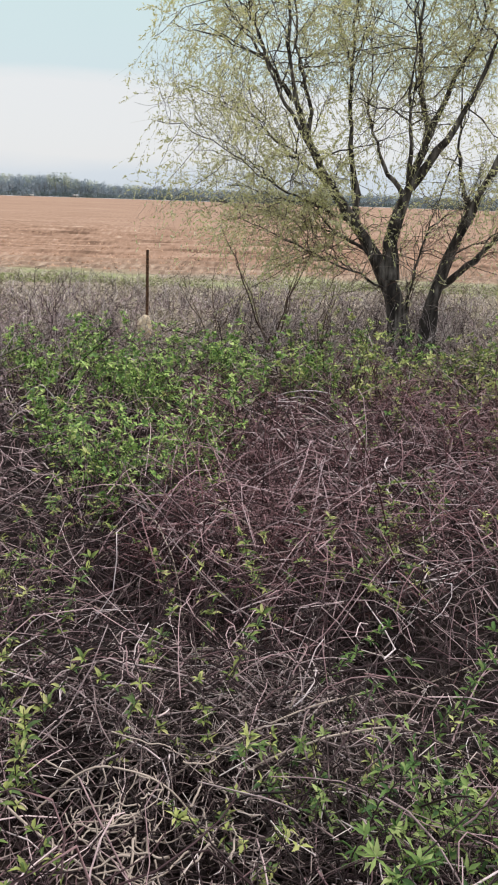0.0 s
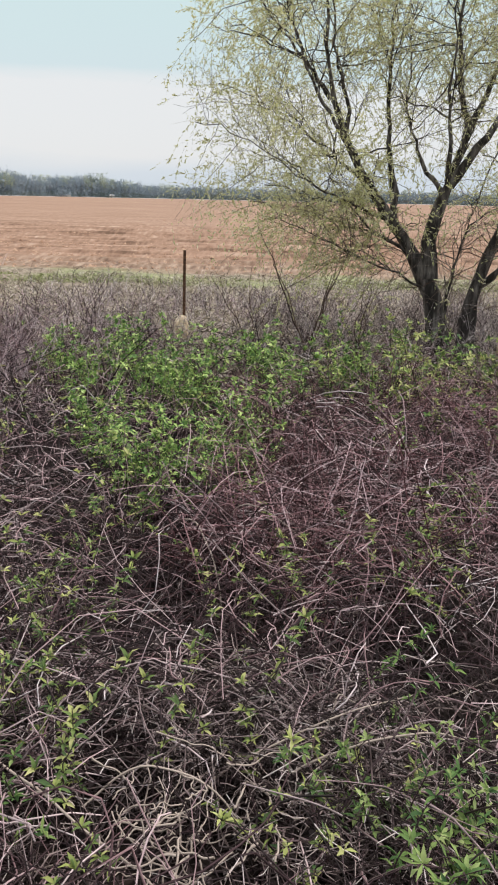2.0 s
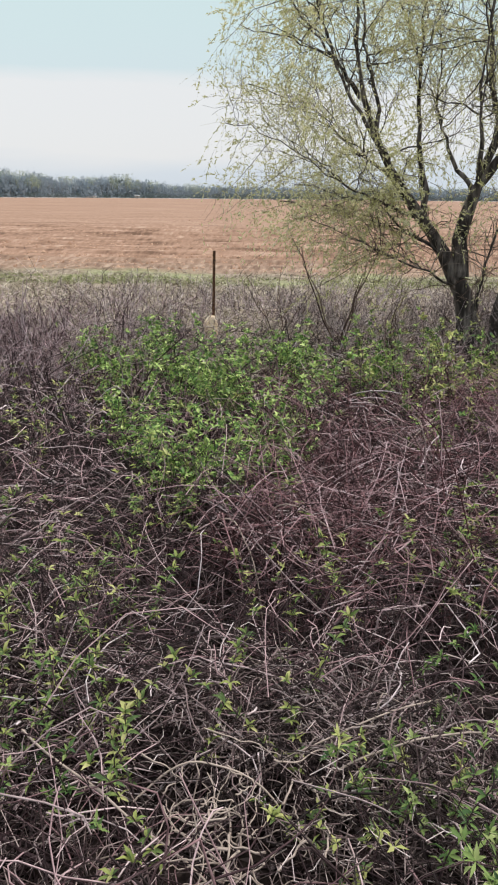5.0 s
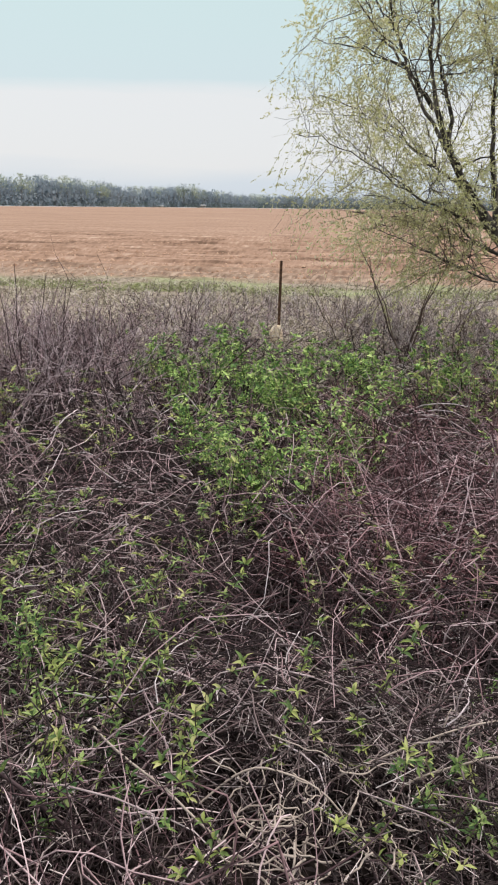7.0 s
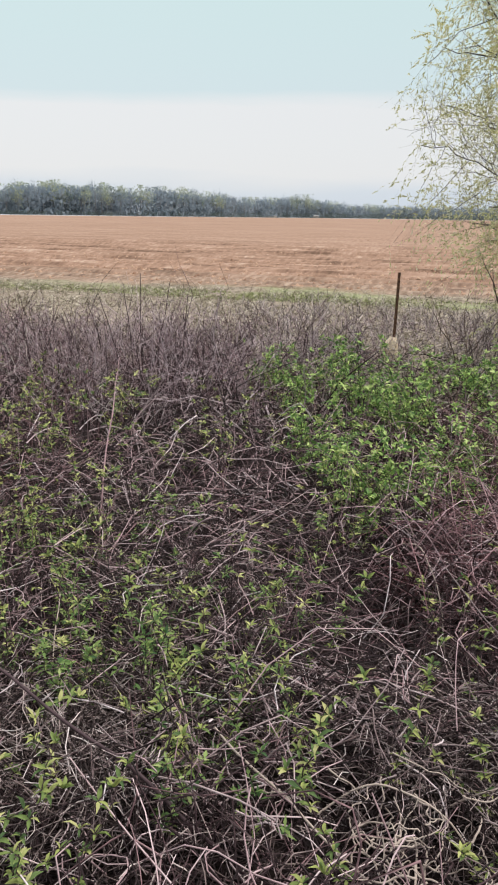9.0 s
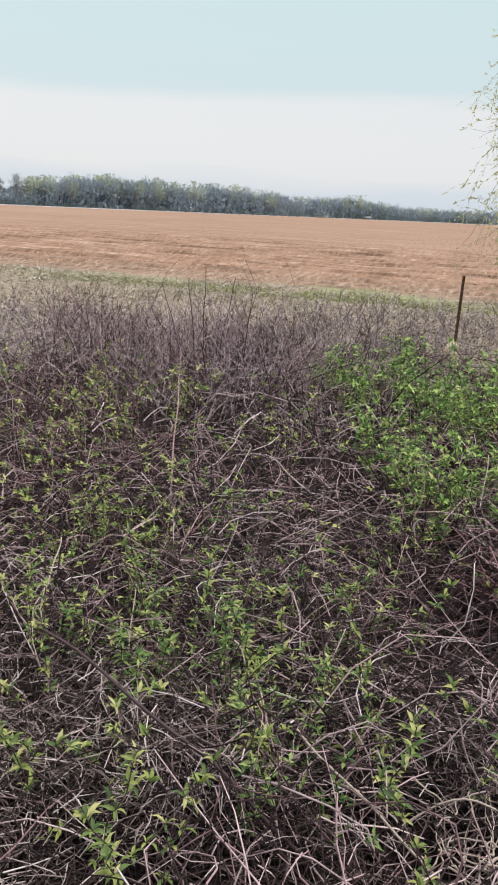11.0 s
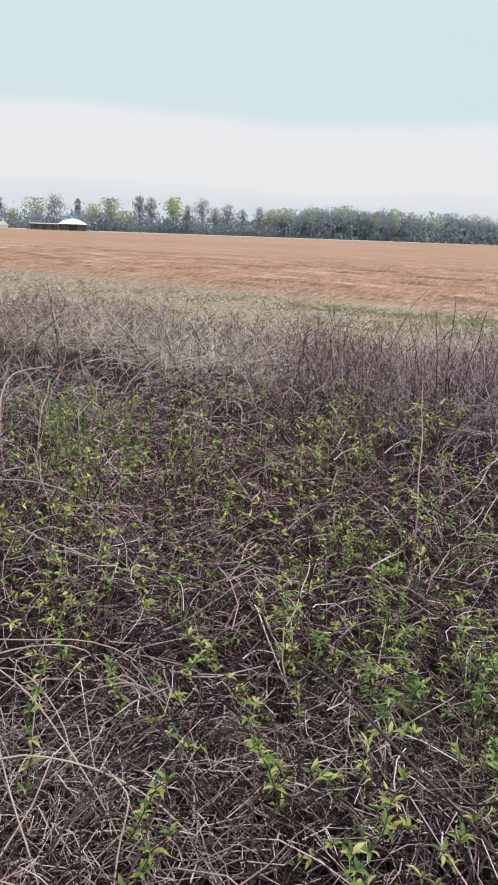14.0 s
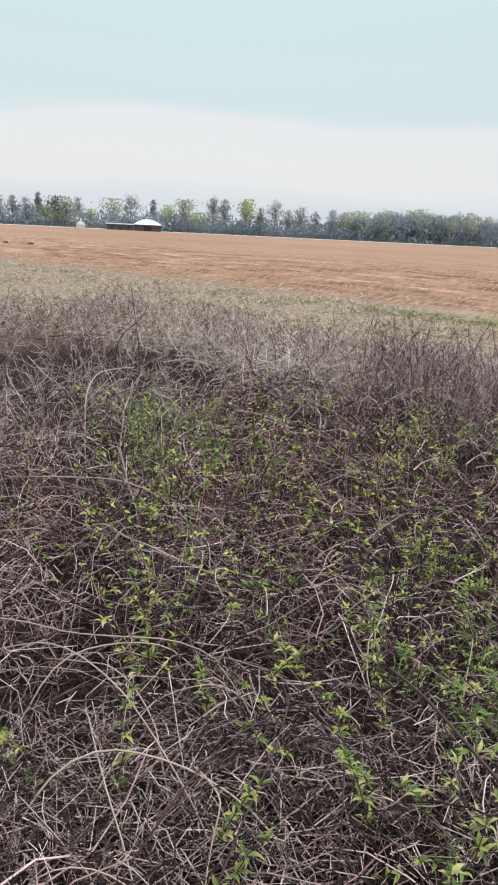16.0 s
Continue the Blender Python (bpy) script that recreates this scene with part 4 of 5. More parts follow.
# ---- willow ----
def build_willow():
    r = np.random.default_rng(11)
    root = new("willow_tree")
    root.location = (1.55, 7.72, 0)
    O = np.array([1.55, 7.72, 0])

    def curve(pts, n):
        pts = np.array(pts, float)
        d = np.concatenate([[0], np.cumsum(np.linalg.norm(np.diff(pts, axis=0), axis=1))])
        s = np.linspace(0, d[-1], n)
        lin = np.stack([np.interp(s, d, pts[:, j]) for j in range(3)], -1)
        for _ in range(2):
            lin[1:-1] = 0.25 * lin[:-2] + 0.5 * lin[1:-1] + 0.25 * lin[2:]
        return lin

    limbs = []

    def limb(name, pts, r0, r1):
        pts = [(x, 7.72 + y, z) for x, y, z in pts]
        n = 22
        C = curve(pts, n)
        C[1:] += r.normal(0, 0.018, (n - 1, 3)) * np.linspace(0.4, 1, n - 1)[:, None]
        R = (r1 + (r0 - r1) * (1 - np.linspace(0, 1, n)) ** 2.7) * (1 + 0.09 * r.normal(0, 1, n))
        V, F = tubes((C - O)[None], R[None], 12)
        V += r.normal(0, 0.05, V.shape) * np.repeat(R, 12)[:, None]
        obj(name, mesh_np(name, V, F), M_BARK, root)
        limbs.append((C, R))

    limb("trunk", [(1.55, 0.0, -0.05), (1.53, 0.0, 0.15), (1.44, 0, 0.56), (1.32, 0, 0.89), (1.13, -0.02, 1.05), (0.95, -0.05, 1.36), (0.78, -0.08, 1.58), (0.63, -0.12, 1.82), (0.46, -0.15, 2.06), (0.33, -0.2, 2.39), (0.27, -0.25, 2.86), (0.27, -0.3, 3.3), (0.2, -0.3, 4.4)], 0.128, 0.009)
    limb("limb", [(1.36, 0.0, 0.78), (1.33, 0.03, 1.15), (1.37, 0.04, 1.41), (1.48, 0.06, 1.66), (1.58, 0.08, 1.91), (1.60, 0.10, 2.21), (1.51, 0.12, 2.44), (1.46, 0.15, 2.81), (1.46, 0.2, 3.3), (1.5, 0.2, 4.5)], 0.086, 0.009)
    limb("limb", [(0.98, -0.04, 1.32), (1.0, 0.1, 1.55), (0.90, 0.15, 1.96), (0.85, 0.2, 2.28), (0.86, 0.2, 2.81), (0.86, 0.2, 3.3), (0.8, 0.2, 4.4)], 0.040, 0.008)
    limb("limb", [(0.48, -0.15, 2.03), (0.51, 0.05, 2.28), (0.39, 0.1, 2.60), (0.33, 0.12, 2.94), (0.28, 0.15, 3.3), (0.2, 0.2, 4.2)], 0.026, 0.006)
    limb("limb", [(0.34, -0.2, 2.36), (0.12, -0.3, 2.65), (-0.11, -0.38, 2.91), (-0.33, -0.45, 3.15), (-0.55, -0.5, 3.5)], 0.022, 0.006)
    limb("limb", [(1.48, 0.06, 1.66), (1.64, -0.05, 1.88), (1.81, -0.12, 2.15), (1.93, -0.2, 2.42), (2.07, -0.25, 2.82), (2.2, -0.3, 3.3), (2.4, -0.3, 4.2)], 0.052, 0.009)
    limb("limb", [(1.59, 0.09, 2.06), (1.72, 0.2, 2.39), (1.81, 0.25, 2.65), (1.99, 0.3, 2.93), (2.1, 0.35, 3.3), (2.2, 0.4, 4.2)], 0.038, 0.008)
    limb("limb", [(1.43, 0.05, 1.56), (1.29, 0.2, 1.72), (1.15, 0.3, 2.02), (1.04, 0.35, 2.29), (1.04, 0.4, 2.77), (1.0, 0.45, 3.6)], 0.028, 0.006)
    limb("limb", [(1.47, 0.06, 1.64), (1.44, -0.12, 2.01), (1.40, -0.2, 2.38), (1.39, -0.28, 2.86), (1.38, -0.3, 3.8)], 0.028, 0.006)
    limb("limb", [(0.62, -0.12, 1.84), (0.42, -0.3, 2.1), (0.15, -0.4, 2.55), (-0.05, -0.5, 3.0), (-0.15, -0.5, 3.8)], 0.026, 0.006)
    limb("limb", [(0.82, -0.08, 1.54), (0.55, 0.2, 1.75), (0.1, 0.3, 2.1), (-0.4, 0.35, 2.4), (-0.8, 0.4, 2.6)], 0.024, 0.005)
    limb("limb", [(0.96, -0.05, 1.34), (0.7, -0.35, 1.42), (0.25, -0.5, 1.6), (-0.3, -0.6, 1.95), (-0.8, -0.65, 2.15)], 0.020, 0.004)
    limb("limb", [(1.12, -0.02, 1.06), (0.95, 0.25, 1.12), (0.6, 0.35, 1.25), (0.2, 0.4, 1.35), (-0.3, 0.4, 1.3)], 0.020, 0.004)
    limb("limb", [(1.32, 0.0, 0.88), (1.06, -0.1, 1.07), (0.86, -0.2, 1.20), (0.72, -0.25, 1.25), (0.61, -0.3, 1.45), (0.3, -0.35, 1.5), (-0.2, -0.4, 1.62)], 0.020, 0.004)
    limb("limb", [(1.42, 0.0, 0.62), (1.05, -0.25, 0.85), (0.7, -0.35, 0.98), (0.2, -0.4, 1.2), (-0.3, -0.45, 1.5)], 0.017, 0.004)
    limb("side_trunk", [(1.78, -0.05, -0.05), (1.74, -0.05, 0.25), (1.77, -0.06, 0.64), (1.92, -0.08, 1.11), (2.04, -0.1, 1.43), (2.14, -0.12, 1.68), (2.25, -0.15, 1.96), (2.39, -0.2, 2.32), (2.53, -0.2, 2.79), (2.7, -0.2, 3.5), (2.9, -0.2, 4.3)], 0.094, 0.012)
    limb("limb", [(1.80, -0.06, 0.72), (2.04, -0.2, 0.92), (2.24, -0.25, 1.18), (2.42, -0.3, 1.33), (2.7, -0.4, 1.59), (3.1, -0.5, 2.1)], 0.046, 0.008)
    limb("limb", [(1.56, 0.03, 0.15), (1.53, -0.08, 0.49), (1.57, -0.1, 0.83), (1.62, -0.1, 1.16), (1.83, -0.05, 1.39), (2.04, 0.0, 1.52), (2.4, 0.1, 1.8)], 0.026, 0.005)
    limb("limb", [(2.05, -0.1, 1.45), (1.95, 0.2, 1.8), (1.9, 0.4, 2.4), (1.95, 0.5, 3.4)], 0.026, 0.006)
    limb("limb", [(2.16, -0.12, 1.72), (2.4, 0.1, 2.0), (2.75, 0.3, 2.5), (3.0, 0.4, 3.1)], 0.030, 0.006)

    def sprout(parents, count, ln, up, spread, rad, k, droop, f0=0.3):
        """Side branches along given centre lines."""
        P_, R_ = [], []
        for C, R in parents:
            m = max(1, int(count * (0.6 + 0.8 * r.random())))
            f = r.uniform(f0, 1.0, m)
            idx = np.minimum((f * (len(C) - 1)).astype(int), len(C) - 2)
            c = C[idx] + (C[idx + 1] - C[idx]) * r.random((m, 1))
            tan = unit(C[idx + 1] - C[idx])
            w = unit(tan * 0.5 + r.normal(0, spread, (m, 3)) + np.array([0, 0, up]))
            L = r.uniform(*ln, m)
            t = np.linspace(0, 1, k)
            P = c[:, None] + w[:, None] * (L[:, None] * t)[:, :, None]
            P[:, :, 2] -= droop * (L[:, None] * t ** 2)
            P[:, 1:] += r.normal(0, 0.02, (m, k - 1, 3)) * L[:, None, None]
            rr = np.minimum(R[idx] * 0.6, rad * r.uniform(0.7, 1.3, m))
            P_.append(P)
            R_.append(rr[:, None] * (1 - 0.65 * t)[None])
        P, R = np.concatenate(P_), np.concatenate(R_)
        ok = (P[:, :, 2].min(axis=1) > 0.25) & (P[:, :, 0].min(axis=1) > -1.02 - 0.40 * r.random(len(P)) ** 2 + 0.25 * np.maximum(0, P[:, 0, 2] - 2.6))
        return P[ok], R[ok]

    P1, R1 = sprout(limbs, 20, (0.35, 1.0), 0.35, 0.5, 0.0085, 8, 0.15, 0.25)
    V, F = tubes(P1 - O, R1, 5)
    tagged(obj("branchwork", mesh_np("branchwork", V, F), M_BARK, root), kind="stuff")
    P2, R2 = sprout(list(zip(P1, R1)), 8, (0.25, 0.65), 0.15, 0.5, 0.0032, 4, 0.14, 0.2)
    V, F = tubes(P2 - O, R2, 3)
    tagged(obj("twig_mass", mesh_np("twig_mass", V, F), M_TWIG, root), kind="stuff")
    P3, R3 = sprout(list(zip(P2, R2)), 4, (0.14, 0.40), 0.0, 0.5, 0.0014, 3, 0.35, 0.15)
    V, F = tubes(P3 - O, R3, 3)
    tagged(obj("hanging_twig_mass", mesh_np("hanging_twig_mass", V, F), M_TWIG, root), kind="stuff")
    # bare twigs that arch out low round the foot
    low = [(C, R) for C, R in limbs if C[0, 2] < 0.95]
    P4, R4 = sprout(low, 36, (0.5, 1.4), 0.3, 0.75, 0.0050, 8, 0.42, 0.05)
    P4, R4 = P4[P4[:, 0, 2] < 1.25], R4[P4[:, 0, 2] < 1.25]
    P5, R5 = sprout(list(zip(P4, R4)), 6, (0.2, 0.6), 0.1, 0.6, 0.0024, 5, 0.3, 0.15)
    for Pn, Rn in ((P4, R4), (P5, R5)):
        V, F = tubes(Pn - O, Rn, 3)
        tagged(obj("low_twig_mass", mesh_np("low_twig_mass", V, F), M_LOWTWIG, root), kind="stuff")
    leafy = P5[P5[:, 0, 0] < 0.95]
    m = 6500
    si = r.integers(0, len(leafy), m)
    a = r.integers(0, 4, m)
    c = leafy[si, a] + (leafy[si, a + 1] - leafy[si, a]) * r.random((m, 1)) - O
    way = unit(leafy[si, a + 1] - leafy[si, a] + r.normal(0, 0.08, (m, 3)))
    V, F = flecks(c, way, r.normal(0, 1, (m, 3)), r.uniform(0.022, 0.044, m), r.uniform(0.0040, 0.0064, m))
    tagged(obj("low_foliage", mesh_np("low_foliage", V, F, False), M_WILLOWLEAF, root), kind="stuff")
    n = 88000
    w = ((P3[:, 0, 2] > 1.0) * 1.0 + 0.45 + 0.3 * (P3[:, 0, 0] < 0.7)) * np.array([max(0.2, 1 + 2.2 * noise.noise(Vector(p * 1.9))) for p in P3[:, 1]])
    si = r.choice(len(P3), n, p=w / w.sum())
    f = r.uniform(0.1, 1.0, n) * 1.99
    a, b = f.astype(int), (f % 1)[:, None]
    c = P3[si, a] * (1 - b) + P3[si, a + 1] * b - O
    way = unit(P3[si, a + 1] - P3[si, a] + r.normal(0, 0.06, (n, 3)))
    V, F = flecks(c, way, r.normal(0, 1, (n, 3)), r.uniform(0.022, 0.046, n), r.uniform(0.0040, 0.0066, n))
    tagged(obj("foliage", mesh_np("foliage", V, F, False), M_WILLOWLEAF, root, "small yellow-green spring leaves"), kind="stuff")
    tagged(root, "many-stemmed willow with dark trunks and young yellow-green leaves", "tree")


build_willow()


# ---- brush round the willow ----
def bare_shrub(seed, x, y, height, spread, stems, mat=M_GREYTWIG, label="leafless grey shrub of thin twigs beside the willow", thick=0.004):
    r = np.random.default_rng(seed)
    root = new("bare_shrub")
    root.location = (x, y, 0)
    az, k = r.uniform(0, 6.28, stems), 8
    t = np.linspace(0, 1, k)
    hh, out = height * r.uniform(0.5, 1.0, stems), spread * r.uniform(0.1, 1.0, stems)
    P = np.stack([np.cos(az)[:, None] * out[:, None] * t, np.sin(az)[:, None] * out[:, None] * t, hh[:, None] * t ** 0.9], -1)
    P[:, 1:] += r.normal(0, 0.015, (stems, k - 1, 3))
    V, F = tubes(P, thick * (1 - 0.7 * t)[None] * np.ones((stems, 1)), 4)
    tagged(obj("stem_clump", mesh_np("stem_clump", V, F), mat, root), kind="stuff")
    m = stems * 9
    si, f = r.integers(0, stems, m), r.integers(2, k, m)
    c = P[si, f]
    w = unit(r.normal(0, 0.6, (m, 3)) + np.array([0, 0, 0.5]))
    L = r.uniform(0.1, 0.35, m) * height
    tt = np.linspace(0, 1, 3)
    Q = c[:, None] + w[:, None] * (L[:, None] * tt)[:, :, None]
    Q[:, 1:] += r.normal(0, 0.012, (m, 2, 3))
    V, F = tubes(Q, np.tile(0.0018 * (1 - 0.6 * tt), (m, 1)), 3)
    tagged(obj("twig_mass", mesh_np("twig_mass", V, F), mat, root), kind="stuff")
    return tagged(root, label, "shrub", "bare shrubs")


for i in range(40):
    bare_shrub(300 + i, rng.uniform(-0.4, 3.4), rng.uniform(7.2, 9.6), rng.uniform(0.35, 0.8), 0.5, 11)
for i in range(14):
    a = rng.uniform(20, 46)
    d = rng.uniform(5.8, 8.0)
    bare_shrub(400 + i, 0.6 - d * math.sin(radians(a)), d * math.cos(radians(a)), rng.uniform(0.55, 0.85), 0.4, 16, M_CANE, "leafless purple-brown bramble clump in the thicket")


for i, (x, y, h) in enumerate(((0.25, 7.15, 1.35), (-0.35, 7.5, 1.0), (0.7, 7.0, 1.1))):
    bare_shrub(450 + i, x, y, h, 0.7, 5, M_LOWTWIG, "slender leafless sapling beside the willow", 0.009 if i == 0 else 0.006)


def grass_tuft(x, y, n, seed):
    r = np.random.default_rng(seed)
    base = np.stack([r.normal(0, 0.12, n), r.normal(0, 0.08, n), np.zeros(n)], -1)
    way = unit(np.stack([r.normal(0, 0.35, n), r.normal(0, 0.35, n), np.ones(n)], -1))
    V, F = blades(base, way, np.stack([r.normal(0, 0.4, n), r.normal(0, 0.4, n), np.full(n, -0.2)], -1), r.uniform(0.12, 0.30, n), r.uniform(0.002, 0.004, n), 4)
    ob = obj("grass_tuft", mesh_np("grass_tuft", V, F), M_GREENGRASS)
    ob.location = (x, y, 0)
    tagged(ob, "tuft of fresh green grass at the willow's foot", "grass", "grass tufts")


for i, (x, y) in enumerate(((2.0, 7.0), (2.25, 7.1), (2.45, 6.9), (2.1, 7.3))):
    grass_tuft(x, y, 300, 70 + i)


# ---- steel post and stone ----
def steel_post():
    root = new("fence_post")
    root.location = (-1.15, 8.0, 0)
    bm = bmesh.new()
    prof = [(-0.015, 0.0), (0.015, 0.0), (0.015, 0.005), (0.003, 0.006), (0.003, 0.030), (-0.003, 0.030), (-0.003, 0.006), (-0.015, 0.005)]
    rings = []
    for z, dx in ((0.0, -0.012), (0.5, -0.003), (0.957, 0.004)):
        rings.append([bm.verts.new((x + dx, y, z)) for x, y in prof])
    for a, c in zip(rings, rings[1:]):
        for i in range(len(prof)):
            j = (i + 1) % len(prof)
            bm.faces.new((a[i], a[j], c[j], c[i]))
    bm.faces.new(rings[-1])
    part("shaft", bm, M_RUST, root)
    for i in range(12):
        bm = bmesh.new()
        bmesh.ops.create_cone(bm, cap_ends=True, segments=6, radius1=0.006, radius2=0.004, depth=0.01, matrix=pose(0.0, -0.005, 0.30 + 0.054 * i, 90))
        part("stud", bm, M_RUST, root)
    tagged(root, "rusty steel fence post standing at the thicket's edge", "fence post")


def stone():
    bm = bmesh.new()
    bmesh.ops.create_icosphere(bm, subdivisions=3, radius=1)
    for v in bm.verts:
        f = 1 + 0.22 * noise.noise(v.co * 1.6) + 0.08 * noise.noise(v.co * 5)
        v.co = Vector((v.co.x * 0.080 * f, v.co.y * 0.075 * f, 0.15 + v.co.z * 0.145 * f))
    me = bpy.data.meshes.new("stone")
    bm.to_mesh(me)
    bm.free()
    ob = obj("stone", me, M_STONE)
    ob.location = (-1.15, 7.88, 0)
    tagged(ob, "pale orange weathered stone at the foot of the post", "stone")


steel_post()
stone()


# ---- single pale stalks ----
def pale_stalk(pts, r0, r1, mat=M_PALE, label="long bleached dead stalk lying over the brambles"):
    pts = np.array(pts, float)
    d = np.concatenate([[0], np.cumsum(np.linalg.norm(np.diff(pts, axis=0), axis=1))])
    n = 18
    s = np.linspace(0, d[-1], n)
    C = np.stack([np.interp(s, d, pts[:, j]) for j in range(3)], -1)
    C[1:-1] = 0.25 * C[:-2] + 0.5 * C[1:-1] + 0.25 * C[2:]
    C[1:-1] += rng.normal(0, 0.0075, (n - 2, 3))
    for _ in range(2):
        C[1:-1] = 0.25 * C[:-2] + 0.5 * C[1:-1] + 0.25 * C[2:]
    V, F = tubes((C - C[0])[None], np.linspace(r0, r1, n)[None], 6)
    ob = obj("dead_stalk", mesh_np("dead_stalk", V, F), mat)
    ob.location = C[0]
    return tagged(ob, label, "stalk", "dead stalks")


pale_stalk([(-1.0, 2.2, 0.02), (-1.02, 2.28, 0.38), (-1.7, 3.4, 0.42), (-2.65, 4.95, 0.42)], 0.004, 0.004, M_CANE, "long grey-pink dead cane leaning through the thicket")


STALKS_EAST = (
    ([(-0.03, 1.32, 0.30), (0.27, 1.18, 0.24), (0.44, 1.12, 0.19), (0.62, 1.05, 0.04)], 0.0036, 0.0032),
    ([(0.80, 3.75, 0.05), (0.92, 4.0, 0.30), (1.1, 4.23, 0.37), (1.25, 4.33, 0.28), (1.42, 4.45, 0.02)], 0.0040, 0.0028),
    ([(0.16, 2.52, 0.34), (0.24, 2.48, 0.38), (0.34, 2.34, 0.27), (0.40, 2.24, 0.02)], 0.0032, 0.0026),
    ([(0.36, 1.44, 0.04), (0.66, 1.48, 0.24), (0.87, 1.62, 0.29), (1.0, 1.75, 0.24)], 0.0034, 0.0022),
    ([(0.70, 1.5, 0.05), (0.78, 1.6, 0.24), (0.8, 1.65, 0.31), (0.86, 1.68, 0.24)], 0.0030, 0.0020),
    ([(0.70, 1.42, 0.22), (0.88, 1.49, 0.29), (1.07, 1.57, 0.27), (1.3, 1.68, 0.1)], 0.0034, 0.0024),
    ([(0.26, 1.26, 0.2), (0.37, 1.32, 0.29), (0.52, 1.32, 0.27), (0.68, 1.30, 0.1)], 0.0030, 0.0022),
)
STALKS_WEST = (
    ([(-1.02, 0.25, 0.1), (-1.0, 0.38, 0.32), (-0.98, 0.50, 0.35), (-0.90, 0.56, 0.35), (-0.70, 0.66, 0.32), (-0.50, 0.75, 0.1)], 0.0040, 0.0030),
    ([(-1.75, 0.50, 0.2), (-1.52, 0.62, 0.33), (-1.26, 0.65, 0.35), (-0.96, 0.63, 0.33), (-0.70, 0.61, 0.2)], 0.0036, 0.0026),
    ([(-1.60, 0.66, 0.2), (-1.32, 0.70, 0.32), (-1.10, 0.69, 0.34), (-0.96, 0.66, 0.30), (-0.85, 0.62, 0.1)], 0.0032, 0.0022),
    ([(-1.38, 0.40, 0.1), (-1.41, 0.60, 0.32), (-1.37, 0.75, 0.34), (-1.27, 0.90, 0.33), (-1.2, 1.08, 0.1)], 0.0034, 0.0024),
    ([(-0.86, 0.12, 0.1), (-0.77, 0.26, 0.29), (-0.66, 0.38, 0.29), (-0.55, 0.43, 0.1)], 0.0028, 0.0022),
    ([(-0.79, 0.63, 0.33), (-0.67, 0.62, 0.34), (-0.62, 0.55, 0.32), (-0.53, 0.44, 0.1)], 0.0030, 0.0022),
)
STALKS_MIDDLE = (
    ([(-1.40, 0.66, 0.1), (-1.16, 0.56, 0.31), (-0.95, 0.47, 0.33), (-0.79, 0.42, 0.30), (-0.6, 0.41, 0.1)], 0.0028, 0.0022),
    ([(-1.26, 0.64, 0.1), (-1.08, 0.81, 0.33), (-1.0, 0.91, 0.33), (-0.88, 1.04, 0.1)], 0.0030, 0.0022),
    ([(-1.15, 1.78, 0.36), (-1.02, 1.56, 0.33), (-0.90, 1.39, 0.28), (-0.82, 1.25, 0.02)], 0.0032, 0.0022),
    ([(-0.98, 1.52, 0.34), (-0.93, 1.38, 0.33), (-0.85, 1.30, 0.28), (-0.80, 1.26, 0.23), (-0.76, 1.33, 0.29)], 0.0030, 0.0022),
    ([(-1.76, 0.57, 0.3), (-1.42, 0.75, 0.33), (-1.27, 0.98, 0.32), (-1.1, 1.2, 0.02)], 0.0030, 0.0022),
    ([(-0.60, 1.37, 0.02), (-0.62, 1.45, 0.3), (-0.7, 1.6, 0.38)], 0.0028, 0.0020),
)
STALKS_BACK = (
    ([(-2.3, 1.17, 0.28), (-2.27, 1.22, 0.33), (-1.95, 1.17, 0.36), (-1.77, 1.24, 0.34), (-1.6, 1.5, 0.2), (-1.4, 1.6, 0.02)], 0.0040, 0.0026),
    ([(-3.6, 1.9, 0.02), (-3.76, 1.97, 0.5), (-4.0, 2.2, 0.6), (-4.14, 2.58, 0.57)], 0.0055, 0.0038),
    ([(-3.44, 2.0, 0.02), (-3.5, 2.1, 0.4), (-3.8, 2.35, 0.55)], 0.0055, 0.0038),
    ([(-3.3, 1.1, 0.25), (-2.76, 1.27, 0.38), (-2.43, 1.44, 0.43), (-2.2, 1.6, 0.34), (-2.0, 1.7, 0.02)], 0.0042, 0.0026),
    ([(-4.4, 2.3, 0.05), (-4.31, 2.3, 0.48), (-4.21, 2.3, 0.59), (-3.99, 2.3, 0.62), (-3.9, 2.32, 0.45)], 0.0050, 0.0035),
    ([(-5.26, 2.3, 0.50), (-4.99, 2.3, 0.40), (-4.57, 2.3, 0.33), (-4.3, 2.3, 0.05)], 0.0050, 0.0035),
)
for group, thick in ((STALKS_EAST, 0.9), (STALKS_WEST, 0.75), (STALKS_MIDDLE, 0.8), (STALKS_BACK, 0.9)):
    for pts, r0, r1 in group:
        pale_stalk(pts, thick * r0, thick * r1)
